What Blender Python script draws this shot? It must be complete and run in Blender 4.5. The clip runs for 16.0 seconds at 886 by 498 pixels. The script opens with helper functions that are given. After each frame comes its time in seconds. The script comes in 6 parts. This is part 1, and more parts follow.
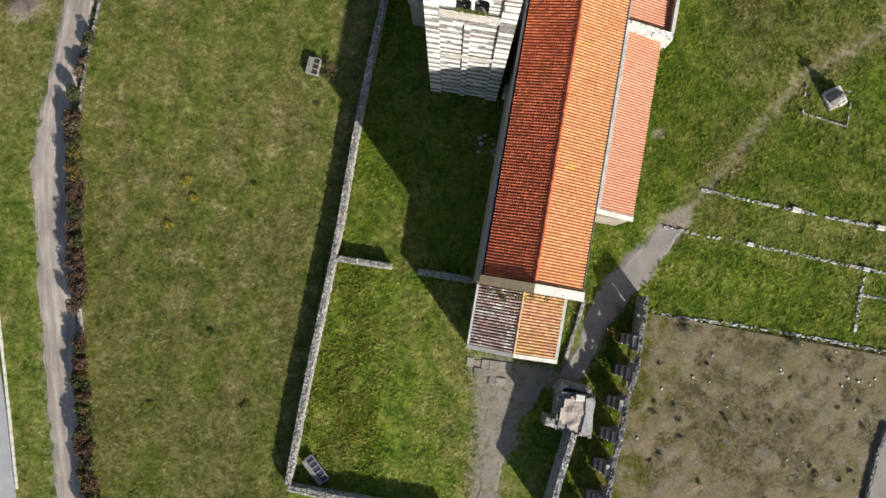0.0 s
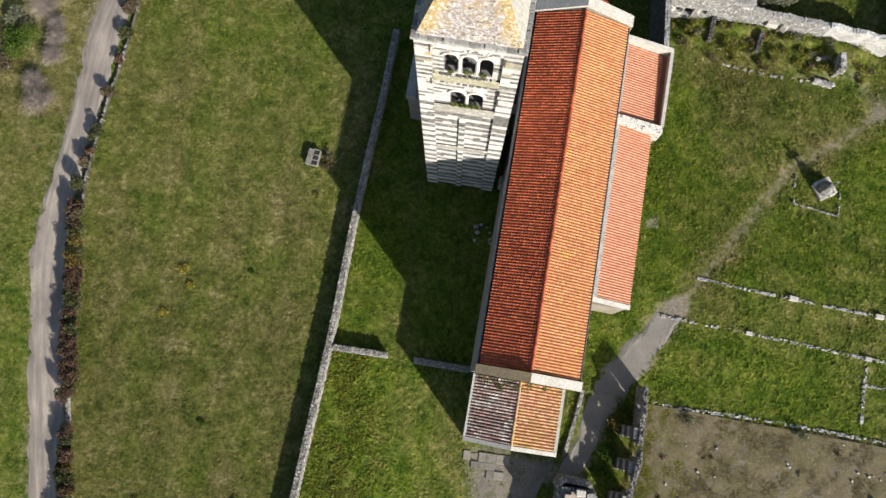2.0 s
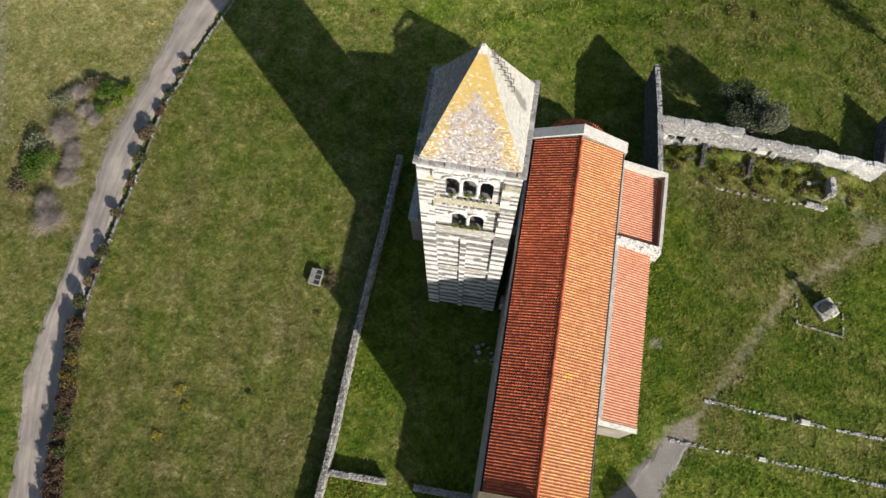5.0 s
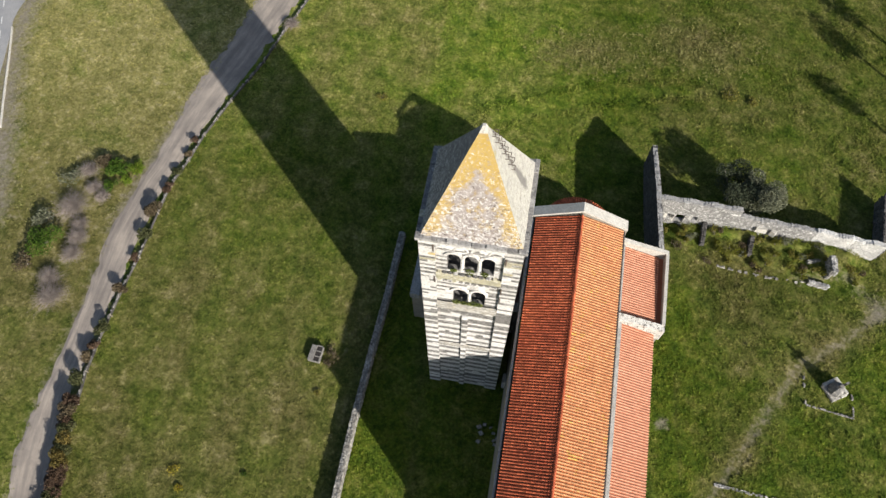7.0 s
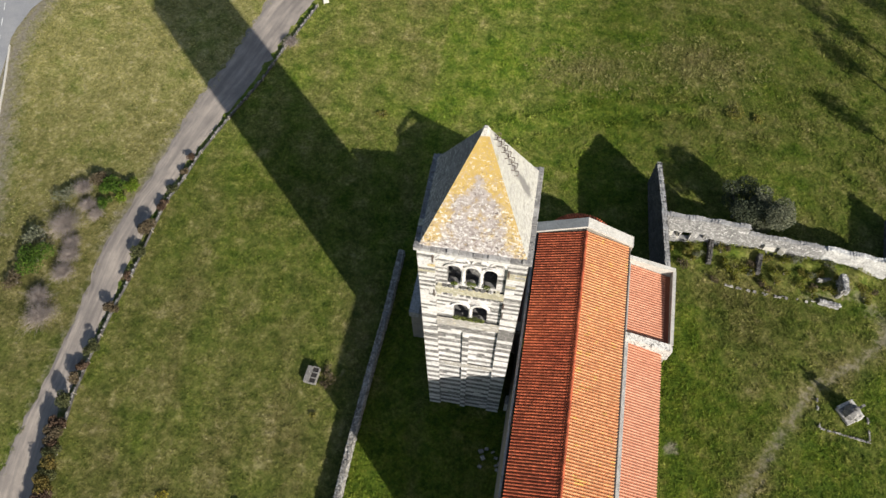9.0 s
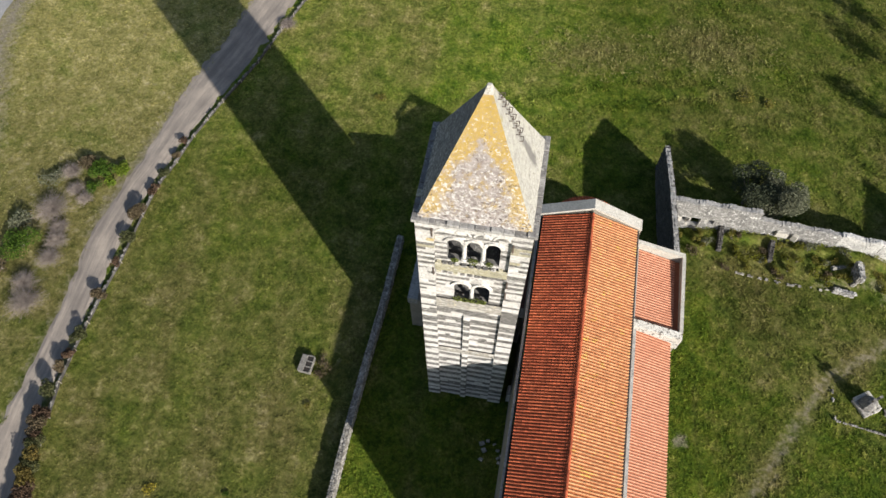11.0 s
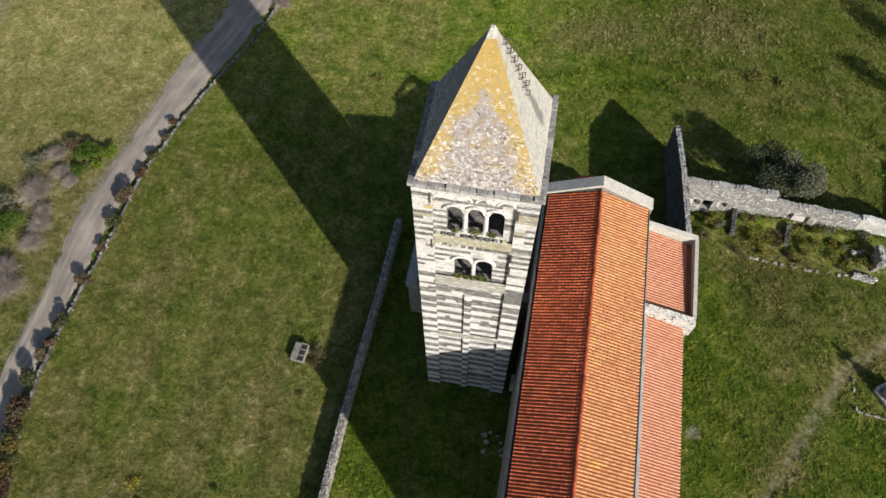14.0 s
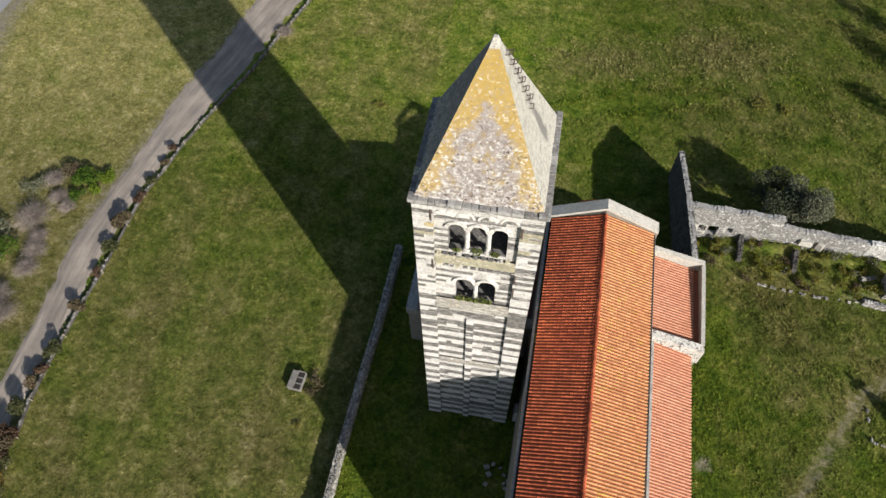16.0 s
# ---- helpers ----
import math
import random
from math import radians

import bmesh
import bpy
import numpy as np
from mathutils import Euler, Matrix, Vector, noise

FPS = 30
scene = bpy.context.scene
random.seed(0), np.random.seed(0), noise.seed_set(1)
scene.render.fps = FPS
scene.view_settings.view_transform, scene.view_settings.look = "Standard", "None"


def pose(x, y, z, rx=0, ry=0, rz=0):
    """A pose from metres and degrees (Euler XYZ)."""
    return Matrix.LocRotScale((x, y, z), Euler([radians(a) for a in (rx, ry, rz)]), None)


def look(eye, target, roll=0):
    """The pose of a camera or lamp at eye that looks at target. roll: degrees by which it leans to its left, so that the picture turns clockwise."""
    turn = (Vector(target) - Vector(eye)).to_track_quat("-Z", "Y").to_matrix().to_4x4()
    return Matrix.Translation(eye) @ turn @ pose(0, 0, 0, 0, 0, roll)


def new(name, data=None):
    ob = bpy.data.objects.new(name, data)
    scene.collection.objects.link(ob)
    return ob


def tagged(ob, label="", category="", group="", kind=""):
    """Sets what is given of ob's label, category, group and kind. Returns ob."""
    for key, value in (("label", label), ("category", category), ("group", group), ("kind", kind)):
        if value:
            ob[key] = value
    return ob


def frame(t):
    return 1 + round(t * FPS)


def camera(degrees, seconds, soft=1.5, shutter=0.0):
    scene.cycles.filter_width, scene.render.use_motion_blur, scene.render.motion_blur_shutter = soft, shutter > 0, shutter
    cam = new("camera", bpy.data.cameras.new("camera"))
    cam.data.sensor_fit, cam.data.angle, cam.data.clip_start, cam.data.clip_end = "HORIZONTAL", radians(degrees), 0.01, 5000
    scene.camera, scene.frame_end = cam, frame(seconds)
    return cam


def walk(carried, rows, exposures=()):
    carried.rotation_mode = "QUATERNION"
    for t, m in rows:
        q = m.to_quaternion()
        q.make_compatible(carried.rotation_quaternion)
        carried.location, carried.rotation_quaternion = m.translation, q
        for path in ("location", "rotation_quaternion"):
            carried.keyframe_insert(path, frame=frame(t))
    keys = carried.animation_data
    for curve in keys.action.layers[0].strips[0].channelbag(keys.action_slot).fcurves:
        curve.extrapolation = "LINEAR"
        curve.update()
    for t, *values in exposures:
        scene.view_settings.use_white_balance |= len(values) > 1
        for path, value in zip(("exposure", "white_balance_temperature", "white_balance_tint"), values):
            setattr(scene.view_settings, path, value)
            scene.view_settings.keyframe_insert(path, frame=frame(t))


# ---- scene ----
cam = camera(65.5, 16.0)
PATH = [
    (0, (-0.264, -0.642, 82.372), (-0.288, -0.545, 80.375), -6.2),
    (0.5, (-0.109, -0.669, 82.349), (-0.143, -0.498, 80.357), -3.6),
    (1, (0.098, -0.555, 82.35), (0.053, -0.322, 80.364), -3.0),
    (1.5, (0.237, -0.536, 82.347), (0.184, -0.245, 80.369), -2.5),
    (2, (0.246, -0.69, 82.285), (0.186, -0.339, 80.317), -1.9),
    (2.5, (0.281, -0.744, 82.248), (0.214, -0.336, 80.291), -1.7),
    (3, (0.276, -0.658, 82.229), (0.2, -0.195, 80.284), -1.6),
    (3.5, (0.27, -0.748, 82.248), (0.185, -0.227, 80.319), -1.4),
    (4, (0.292, -0.71, 82.246), (0.198, -0.135, 80.333), -1.4),
    (6.5, (0.3, -0.763, 82.19), (0.165, 0.074, 80.378), -1.1),
    (7, (0.359, -0.818, 82.143), (0.214, 0.068, 80.356), -1.1),
    (7.5, (0.37, -0.78, 82.16), (0.217, 0.154, 80.398), -1.1),
    (8, (0.349, -0.827, 82.188), (0.194, 0.125, 80.436), -1.1),
    (8.5, (0.382, -0.834, 81.31), (0.226, 0.119, 79.559), -1.1),
    (9, (0.394, -0.89, 79.583), (0.237, 0.067, 77.833), -1.1),
    (9.5, (0.476, -0.981, 78.169), (0.318, -0.024, 76.42), -1.1),
    (12, (0.454, -1.041, 74.752), (0.293, -0.081, 73.005), -1.1),
    (12.5, (0.465, -0.952, 73.958), (0.303, 0.008, 72.211), -1.2),
    (13, (0.507, -0.954, 73.148), (0.344, 0.007, 71.402), -1.2),
    (13.5, (0.528, -0.997, 72.329), (0.365, -0.034, 70.584), -1.3),
    (14, (0.59, -1.086, 71.548), (0.425, -0.122, 69.804), -1.3),
    (14.5, (0.629, -1.142, 70.803), (0.462, -0.176, 69.059), -1.4),
    (15, (0.628, -1.178, 70.452), (0.456, -0.179, 68.727), -1.4),
    (15.5, (0.605, -1.202, 70.165), (0.43, -0.191, 68.449), -1.3),
    (16, (0.583, -1.141, 69.837), (0.402, -0.094, 68.142), -1.3),
]
walk(cam, [(t, look(eye, target, roll)) for t, eye, target, roll in PATH], exposures=[(0.0, 0.85), (2.0, 0.72), (4.0, 0.68), (7.0, 0.63), (9.5, 0.60), (12.5, 0.51), (14.5, 0.45), (16.0, 0.45)])

# ---- world, sun, exposure ----
SUN_AZ, SUN_EL = radians(136.6), radians(25.0)   # compass from +y, clockwise
world = bpy.data.worlds.new("sky")
scene.world = world
world.use_nodes = True
wn = world.node_tree
sky = wn.nodes.new("ShaderNodeTexSky")
sky.sky_type, sky.sun_disc = "NISHITA", False
sky.sun_elevation, sky.sun_rotation = SUN_EL, SUN_AZ
sky.air_density, sky.dust_density = 1.0, 1.2
wn.links.new(sky.outputs[0], wn.nodes["Background"].inputs[0])
wn.nodes["Background"].inputs[1].default_value = 0.076
sun_data = bpy.data.lights.new("sun", "SUN")
sun_data.energy, sun_data.angle, sun_data.color = 5.0, radians(0.55), (1.0, 0.95, 0.875)
sun = new("sun", sun_data)
sun_way = Vector((math.sin(SUN_AZ) * math.cos(SUN_EL), math.cos(SUN_AZ) * math.cos(SUN_EL), math.sin(SUN_EL)))
sun.matrix_world = look(sun_way * 200, (0, 0, 0))

# ---- materials ----


def nodes_of(name):
    m = bpy.data.materials.new(name)
    m.use_nodes = True
    t = m.node_tree
    return m, t, t.nodes["Principled BSDF"]


def put(t, kind, **values):
    n = t.nodes.new(kind)
    for k, v in values.items():
        n.inputs[k].default_value = v
    return n


def noise_tex(t, vec, scale, detail=4.0, rough=0.6):
    n = put(t, "ShaderNodeTexNoise", Scale=scale, Detail=detail, Roughness=rough)
    t.links.new(vec, n.inputs["Vector"])
    return n.outputs["Fac"]


def ramp(t, fac, stops):
    n = t.nodes.new("ShaderNodeValToRGB")
    e = n.color_ramp.elements
    while len(e) < len(stops):
        e.new(0.5)
    for el, (p, c) in zip(e, stops):
        el.position = p
        el.color = (*c, 1) if not isinstance(c, (int, float)) else (c, c, c, 1)
    t.links.new(fac, n.inputs[0])
    return n.outputs[0]


def mixc(t, fac, a, b, kind="MIX"):
    n = t.nodes.new("ShaderNodeMix")
    n.data_type, n.blend_type = "RGBA", kind
    for sock, v in ((n.inputs[0], fac), (n.inputs[6], a), (n.inputs[7], b)):
        if isinstance(v, bpy.types.NodeSocket):
            t.links.new(v, sock)
        elif isinstance(v, tuple):
            sock.default_value = (*v, 1)
        else:
            sock.default_value = v
    return n.outputs[2]


def math_node(t, op, a, b=0.0):
    n = t.nodes.new("ShaderNodeMath")
    n.operation = op
    for sock, v in zip(n.inputs, (a, b)):
        if isinstance(v, bpy.types.NodeSocket):
            t.links.new(v, sock)
        else:
            sock.default_value = v
    return n.outputs[0]


def bump(t, bsdf, height, strength, dist=0.05):
    n = put(t, "ShaderNodeBump", Strength=strength, Distance=dist)
    t.links.new(height, n.inputs["Height"])
    t.links.new(n.outputs[0], bsdf.inputs["Normal"])


def surface(name, base, second, grain=8.0, patch=0.6, stain=None, stain_at=0.6, rough=0.9, relief=0.4, vary=0.25, by_object=False, patch_at=0.5, speck=None, wash=None, streak=None):
    """Two colours mixed in patches, fine grain, stains of a third colour, and pieces that differ from one another."""
    m, t, b = nodes_of(name)
    vec = t.nodes.new("ShaderNodeTexCoord").outputs["Object"]
    big, fine = noise_tex(t, vec, patch, 5), noise_tex(t, vec, grain, 5, 0.7)
    c = mixc(t, ramp(t, big, [(patch_at - 0.12, 0.0), (patch_at + 0.12, 1.0)]), base, second)
    c = mixc(t, 0.55, c, ramp(t, fine, [(0.25, 0.35), (0.5, 0.8), (0.75, 1.25)]), "MULTIPLY")
    if stain:
        mask = ramp(t, noise_tex(t, vec, patch * 3.1, 6, 0.7), [(stain_at, 0.0), (stain_at + 0.08, 1.0)])
        c = mixc(t, mask, c, stain)
    if wash:
        c = mixc(t, ramp(t, noise_tex(t, vec, 3.3, 8, 0.8), [(0.54, 0.0), (0.60, 1.0)]), c, wash)
    if speck:
        c = mixc(t, ramp(t, noise_tex(t, vec, 5.2, 8, 0.82), [(0.555, 0.0), (0.60, 1.0)]), c, speck)
    if streak:
        drawn = put(t, "ShaderNodeMapping", Scale=(0.7, 0.7, 7.0))
        t.links.new(vec, drawn.inputs["Vector"])
        c = mixc(t, ramp(t, noise_tex(t, drawn.outputs[0], 2.2, 7, 0.75), [(streak[1], 0.0), (streak[1] + 0.05, 0.9)]), c, streak[0])
    if vary:
        if by_object:
            r = t.nodes.new("ShaderNodeObjectInfo").outputs["Random"]
        else:
            r = t.nodes.new("ShaderNodeNewGeometry").outputs["Random Per Island"]
        c = mixc(t, 1.0, c, ramp(t, r, [(0.0, 1.0 - vary), (1.0, 1.0 + vary)]), "MULTIPLY")
    t.links.new(c, b.inputs["Base Color"])
    b.inputs["Roughness"].default_value = rough
    b.inputs["Specular IOR Level"].default_value = 0.25
    if relief:
        bump(t, b, fine, relief)
    return m


def let_through(t, b, colour, share):
    """Thin leaves: part of the light passes through them."""
    tl = t.nodes.new("ShaderNodeBsdfTranslucent")
    t.links.new(colour, tl.inputs[0])
    mix = t.nodes.new("ShaderNodeMixShader")
    mix.inputs[0].default_value = share
    t.links.new(b.outputs[0], mix.inputs[1])
    t.links.new(tl.outputs[0], mix.inputs[2])
    t.links.new(mix.outputs[0], t.nodes["Material Output"].inputs[0])


def zoned(name, leafy):
    """Turf: green to straw by the mesh's own dryness, paler where the growth is freshest and where haze is put into the
    colour, bare earth where worn, broken up by noise at three scales.
    """
    m, t, b = nodes_of(name)
    vec = t.nodes.new("ShaderNodeTexCoord").outputs["Object"]
    dry, worn, growth_haze = (t.nodes.new("ShaderNodeAttribute") for _ in range(3))
    dry.attribute_name, worn.attribute_name, growth_haze.attribute_name = "dry", "worn", "growth_haze"
    big, mid, fine = noise_tex(t, vec, 0.11, 5, 0.6), noise_tex(t, vec, 1.3, 6, 0.72), noise_tex(t, vec, 2.7, 6, 0.75)
    patch = noise_tex(t, vec, 0.36, 5, 0.65)
    tone = math_node(t, "ADD", math_node(t, "MULTIPLY", mid, 0.55), math_node(t, "MULTIPLY", patch, 0.45))
    green = ramp(t, tone, [(0.37, (0.038, 0.070, 0.009)), (0.45, (0.078, 0.122, 0.014)), (0.53, (0.126, 0.166, 0.020)), (0.62, (0.215, 0.230, 0.038))])
    straw = ramp(t, tone, [(0.36, (0.070, 0.074, 0.022)), (0.45, (0.126, 0.118, 0.038)), (0.54, (0.184, 0.166, 0.060)), (0.64, (0.300, 0.262, 0.128))])
    d = math_node(t, "ADD", dry.outputs["Fac"], math_node(t, "MULTIPLY", math_node(t, "SUBTRACT", big, 0.5), 1.7))
    d = math_node(t, "ADD", d, math_node(t, "MULTIPLY", math_node(t, "SUBTRACT", patch, 0.5), 1.2))
    d = math_node(t, "ADD", d, math_node(t, "MULTIPLY", math_node(t, "SUBTRACT", fine, 0.5), 0.6))
    c = mixc(t, d, green, straw)
    c = mixc(t, 0.75, c, ramp(t, fine, [(0.32, 0.50), (0.5, 1.02), (0.68, 1.58)]), "MULTIPLY")
    lift = math_node(t, "ADD", 1.0, math_node(t, "MULTIPLY", growth_haze.outputs["Fac"], 0.8))
    c = mixc(t, 1.0, c, lift, "MULTIPLY")
    earth = ramp(t, fine, [(0.3, (0.18, 0.155, 0.115)), (0.7, (0.36, 0.32, 0.255))])
    w = math_node(t, "MULTIPLY", math_node(t, "SUBTRACT", math_node(t, "ADD", worn.outputs["Fac"], math_node(t, "MULTIPLY", math_node(t, "SUBTRACT", mid, 0.5), 1.5)), 0.30), 1.9)
    c = mixc(t, w, c, earth)
    if leafy:
        r = t.nodes.new("ShaderNodeNewGeometry").outputs["Random Per Island"]
        c = mixc(t, 1.0, c, ramp(t, r, [(0.0, 1.12), (0.6, 1.36), (1.0, 1.58)]), "MULTIPLY")
    else:
        c = mixc(t, 1.0, c, (0.78, 0.78, 0.78), "MULTIPLY")
    t.links.new(c, b.inputs["Base Color"])
    b.inputs["Roughness"].default_value = 0.9
    b.inputs["Specular IOR Level"].default_value = 0.06
    if leafy:
        let_through(t, b, c, 0.36)
    else:
        bump(t, b, fine, 0.9, 0.12)
    return m


def leaves_mat(name, dark, light, vary=0.3):
    m, t, b = nodes_of(name)
    r = t.nodes.new("ShaderNodeNewGeometry").outputs["Random Per Island"]
    vec = t.nodes.new("ShaderNodeTexCoord").outputs["Object"]
    c = mixc(t, ramp(t, noise_tex(t, vec, 2.0, 3), [(0.35, 0.0), (0.65, 1.0)]), dark, light)
    c = mixc(t, 1.0, c, ramp(t, r, [(0.0, 1 - vary), (1.0, 1 + vary)]), "MULTIPLY")
    t.links.new(c, b.inputs["Base Color"])
    b.inputs["Roughness"].default_value = 0.8
    b.inputs["Specular IOR Level"].default_value = 0.08
    let_through(t, b, c, 0.25)
    return m


def tile_mat(name, base, second, lichen, lichen_at, vary=0.35):
    return surface(name, base, second, grain=14, patch=0.35, stain=lichen, stain_at=lichen_at, rough=0.85, relief=0.3, vary=vary)


M_TURF, M_BLADES = zoned("turf", False), zoned("turf_blades", True)
M_WHITE = surface("limestone_white", (0.70, 0.675, 0.645), (0.60, 0.575, 0.54), 6, 1.1, (0.30, 0.285, 0.26), 0.60, vary=0.12, relief=0.5, by_object=True, speck=(0.19, 0.18, 0.165), streak=((0.17, 0.16, 0.148), 0.565))
M_BASALT = surface("basalt_dark", (0.115, 0.11, 0.103), (0.19, 0.18, 0.168), 6, 1.2, (0.42, 0.40, 0.36), 0.62, vary=0.25, relief=0.5, by_object=True, speck=(0.05, 0.046, 0.042), streak=((0.60, 0.58, 0.54), 0.535))
M_WHITE_J = surface("limestone_joined", (0.74, 0.715, 0.685), (0.64, 0.615, 0.58), 6, 1.1, (0.30, 0.285, 0.26), 0.62, vary=0.08, relief=0.5, speck=(0.21, 0.20, 0.185), streak=((0.20, 0.19, 0.175), 0.59))
M_BASALT_J = surface("basalt_joined", (0.115, 0.11, 0.104), (0.18, 0.172, 0.16), 6, 1.2, (0.36, 0.34, 0.31), 0.60, vary=0.22, relief=0.5, speck=(0.05, 0.046, 0.042), streak=((0.52, 0.50, 0.47), 0.535))
M_ARCH = surface("weathered_voussoirs", (0.72, 0.69, 0.65), (0.56, 0.54, 0.50), 6, 1.6, (0.26, 0.25, 0.23), 0.57, vary=0.14, relief=0.5, speck=(0.18, 0.17, 0.155))
M_LEDGE = surface("lichened_ledge", (0.47, 0.435, 0.31), (0.37, 0.345, 0.245), 6, 1.2, (0.52, 0.37, 0.10), 0.60, vary=0.2, relief=0.5, speck=(0.15, 0.135, 0.10), wash=(0.56, 0.53, 0.45))
M_ORANGE = surface("orange_lichen_stone", (0.56, 0.40, 0.10), (0.60, 0.53, 0.38), 6, 1.6, (0.62, 0.60, 0.56), 0.56, vary=0.1, relief=0.5, by_object=True, speck=(0.25, 0.20, 0.10))
M_GREY = surface("grey_stone", (0.23, 0.22, 0.21), (0.15, 0.145, 0.14), 6, 0.9, (0.42, 0.40, 0.36), 0.60, vary=0.3, relief=0.6, speck=(0.07, 0.065, 0.06), wash=(0.36, 0.35, 0.32))
M_RUBBLE = surface("rubble_stone", (0.33, 0.315, 0.285), (0.23, 0.215, 0.19), 5, 1.3, (0.13, 0.12, 0.10), 0.60, vary=0.35, relief=0.7, speck=(0.10, 0.09, 0.08), wash=(0.46, 0.44, 0.40))
M_RUBBLE_PALE = surface("pale_rubble", (0.54, 0.525, 0.50), (0.26, 0.25, 0.24), 5, 1.3, (0.13, 0.12, 0.11), 0.56, vary=0.35, relief=0.7, speck=(0.09, 0.085, 0.08), wash=(0.56, 0.55, 0.52))
M_CAP = surface("grey_cap", (0.40, 0.39, 0.37), (0.31, 0.30, 0.285), 5, 1.3, (0.20, 0.19, 0.17), 0.60, vary=0.15, relief=0.6, speck=(0.14, 0.13, 0.12))
M_RUIN = surface("ruin_stone", (0.30, 0.29, 0.275), (0.21, 0.205, 0.195), 5, 0.5, (0.70, 0.685, 0.65), 0.57, vary=0.22, relief=0.5, speck=(0.10, 0.095, 0.09), wash=(0.64, 0.625, 0.60))
M_RUIN_WHITE = surface("ruin_stone_white", (0.66, 0.645, 0.61), (0.46, 0.45, 0.43), 5, 0.6, (0.27, 0.26, 0.245), 0.60, vary=0.14, relief=0.5, speck=(0.15, 0.14, 0.13))
M_BAND = surface("streaked_grey_band", (0.25, 0.235, 0.21), (0.34, 0.31, 0.26), 6, 1.1, (0.55, 0.47, 0.27), 0.60, vary=0.1, relief=0.5, speck=(0.09, 0.085, 0.08), streak=((0.58, 0.56, 0.51), 0.52))
M_PARAPET = surface("stained_whitewash", (0.64, 0.62, 0.575), (0.56, 0.53, 0.48), 5, 0.8, (0.11, 0.10, 0.09), 0.52, vary=0, relief=0.4, speck=(0.09, 0.085, 0.08))
M_MORTAR = surface("mortar_core", (0.26, 0.25, 0.23), (0.16, 0.15, 0.14), 7, 1.0, (0.40, 0.38, 0.34), 0.62, vary=0, relief=0.7)
M_COPING = surface("pale_coping", (0.58, 0.555, 0.50), (0.50, 0.475, 0.42), 5, 0.8, (0.36, 0.34, 0.28), 0.62, vary=0.1, relief=0.3, speck=(0.26, 0.24, 0.20))
M_COPING_OLD = surface("mossy_coping", (0.46, 0.345, 0.20), (0.37, 0.285, 0.175), 5, 0.8, (0.52, 0.40, 0.12), 0.60, vary=0.1, relief=0.4, speck=(0.20, 0.16, 0.10))
M_PLASTER = surface("wall_stone_plain", (0.33, 0.29, 0.24), (0.26, 0.23, 0.19), 5, 0.7, (0.25, 0.23, 0.20), 0.62, vary=0, relief=0.4)
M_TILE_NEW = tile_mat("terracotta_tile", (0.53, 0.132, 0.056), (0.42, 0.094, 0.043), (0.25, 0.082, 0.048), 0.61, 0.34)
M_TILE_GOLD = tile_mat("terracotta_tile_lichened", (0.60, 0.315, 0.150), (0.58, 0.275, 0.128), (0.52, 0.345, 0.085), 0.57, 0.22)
M_TILE_PINK = tile_mat("terracotta_tile_pink", (0.61, 0.310, 0.200), (0.57, 0.270, 0.168), (0.50, 0.29, 0.18), 0.64, 0.16)
M_TILE_PORCH_W = tile_mat("old_tile_grey", (0.50, 0.37, 0.325), (0.41, 0.255, 0.215), (0.62, 0.58, 0.53), 0.50, 0.40)
M_TILE_PORCH_E = tile_mat("old_tile_yellow", (0.53, 0.31, 0.20), (0.50, 0.33, 0.13), (0.52, 0.41, 0.29), 0.57, 0.30)
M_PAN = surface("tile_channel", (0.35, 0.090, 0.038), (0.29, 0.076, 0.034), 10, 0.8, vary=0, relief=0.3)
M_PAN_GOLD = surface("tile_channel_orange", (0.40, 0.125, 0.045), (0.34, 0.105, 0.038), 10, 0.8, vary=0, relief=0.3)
M_PAN_PINK = surface("tile_channel_pink", (0.41, 0.150, 0.082), (0.37, 0.132, 0.072), 10, 0.8, vary=0, relief=0.3)
M_PAN_OLD = surface("tile_channel_old", (0.135, 0.072, 0.058), (0.10, 0.055, 0.046), 10, 0.8, vary=0, relief=0.3)
M_PAN_OLD_E = surface("tile_channel_old_red", (0.25, 0.075, 0.030), (0.18, 0.055, 0.028), 10, 0.8, vary=0, relief=0.3)
# gutter lead, darkened so that it also serves as shadow under the east eaves
M_LEAD_SHADE = surface("lead_and_gap_shade", (0.070, 0.055, 0.048), (0.05, 0.042, 0.038), 10, 1.0, vary=0, relief=0.2, rough=0.7)
M_DARK = surface("recess_shade", (0.05, 0.045, 0.04), (0.035, 0.03, 0.028), 6, 1.0, vary=0, relief=0.2)


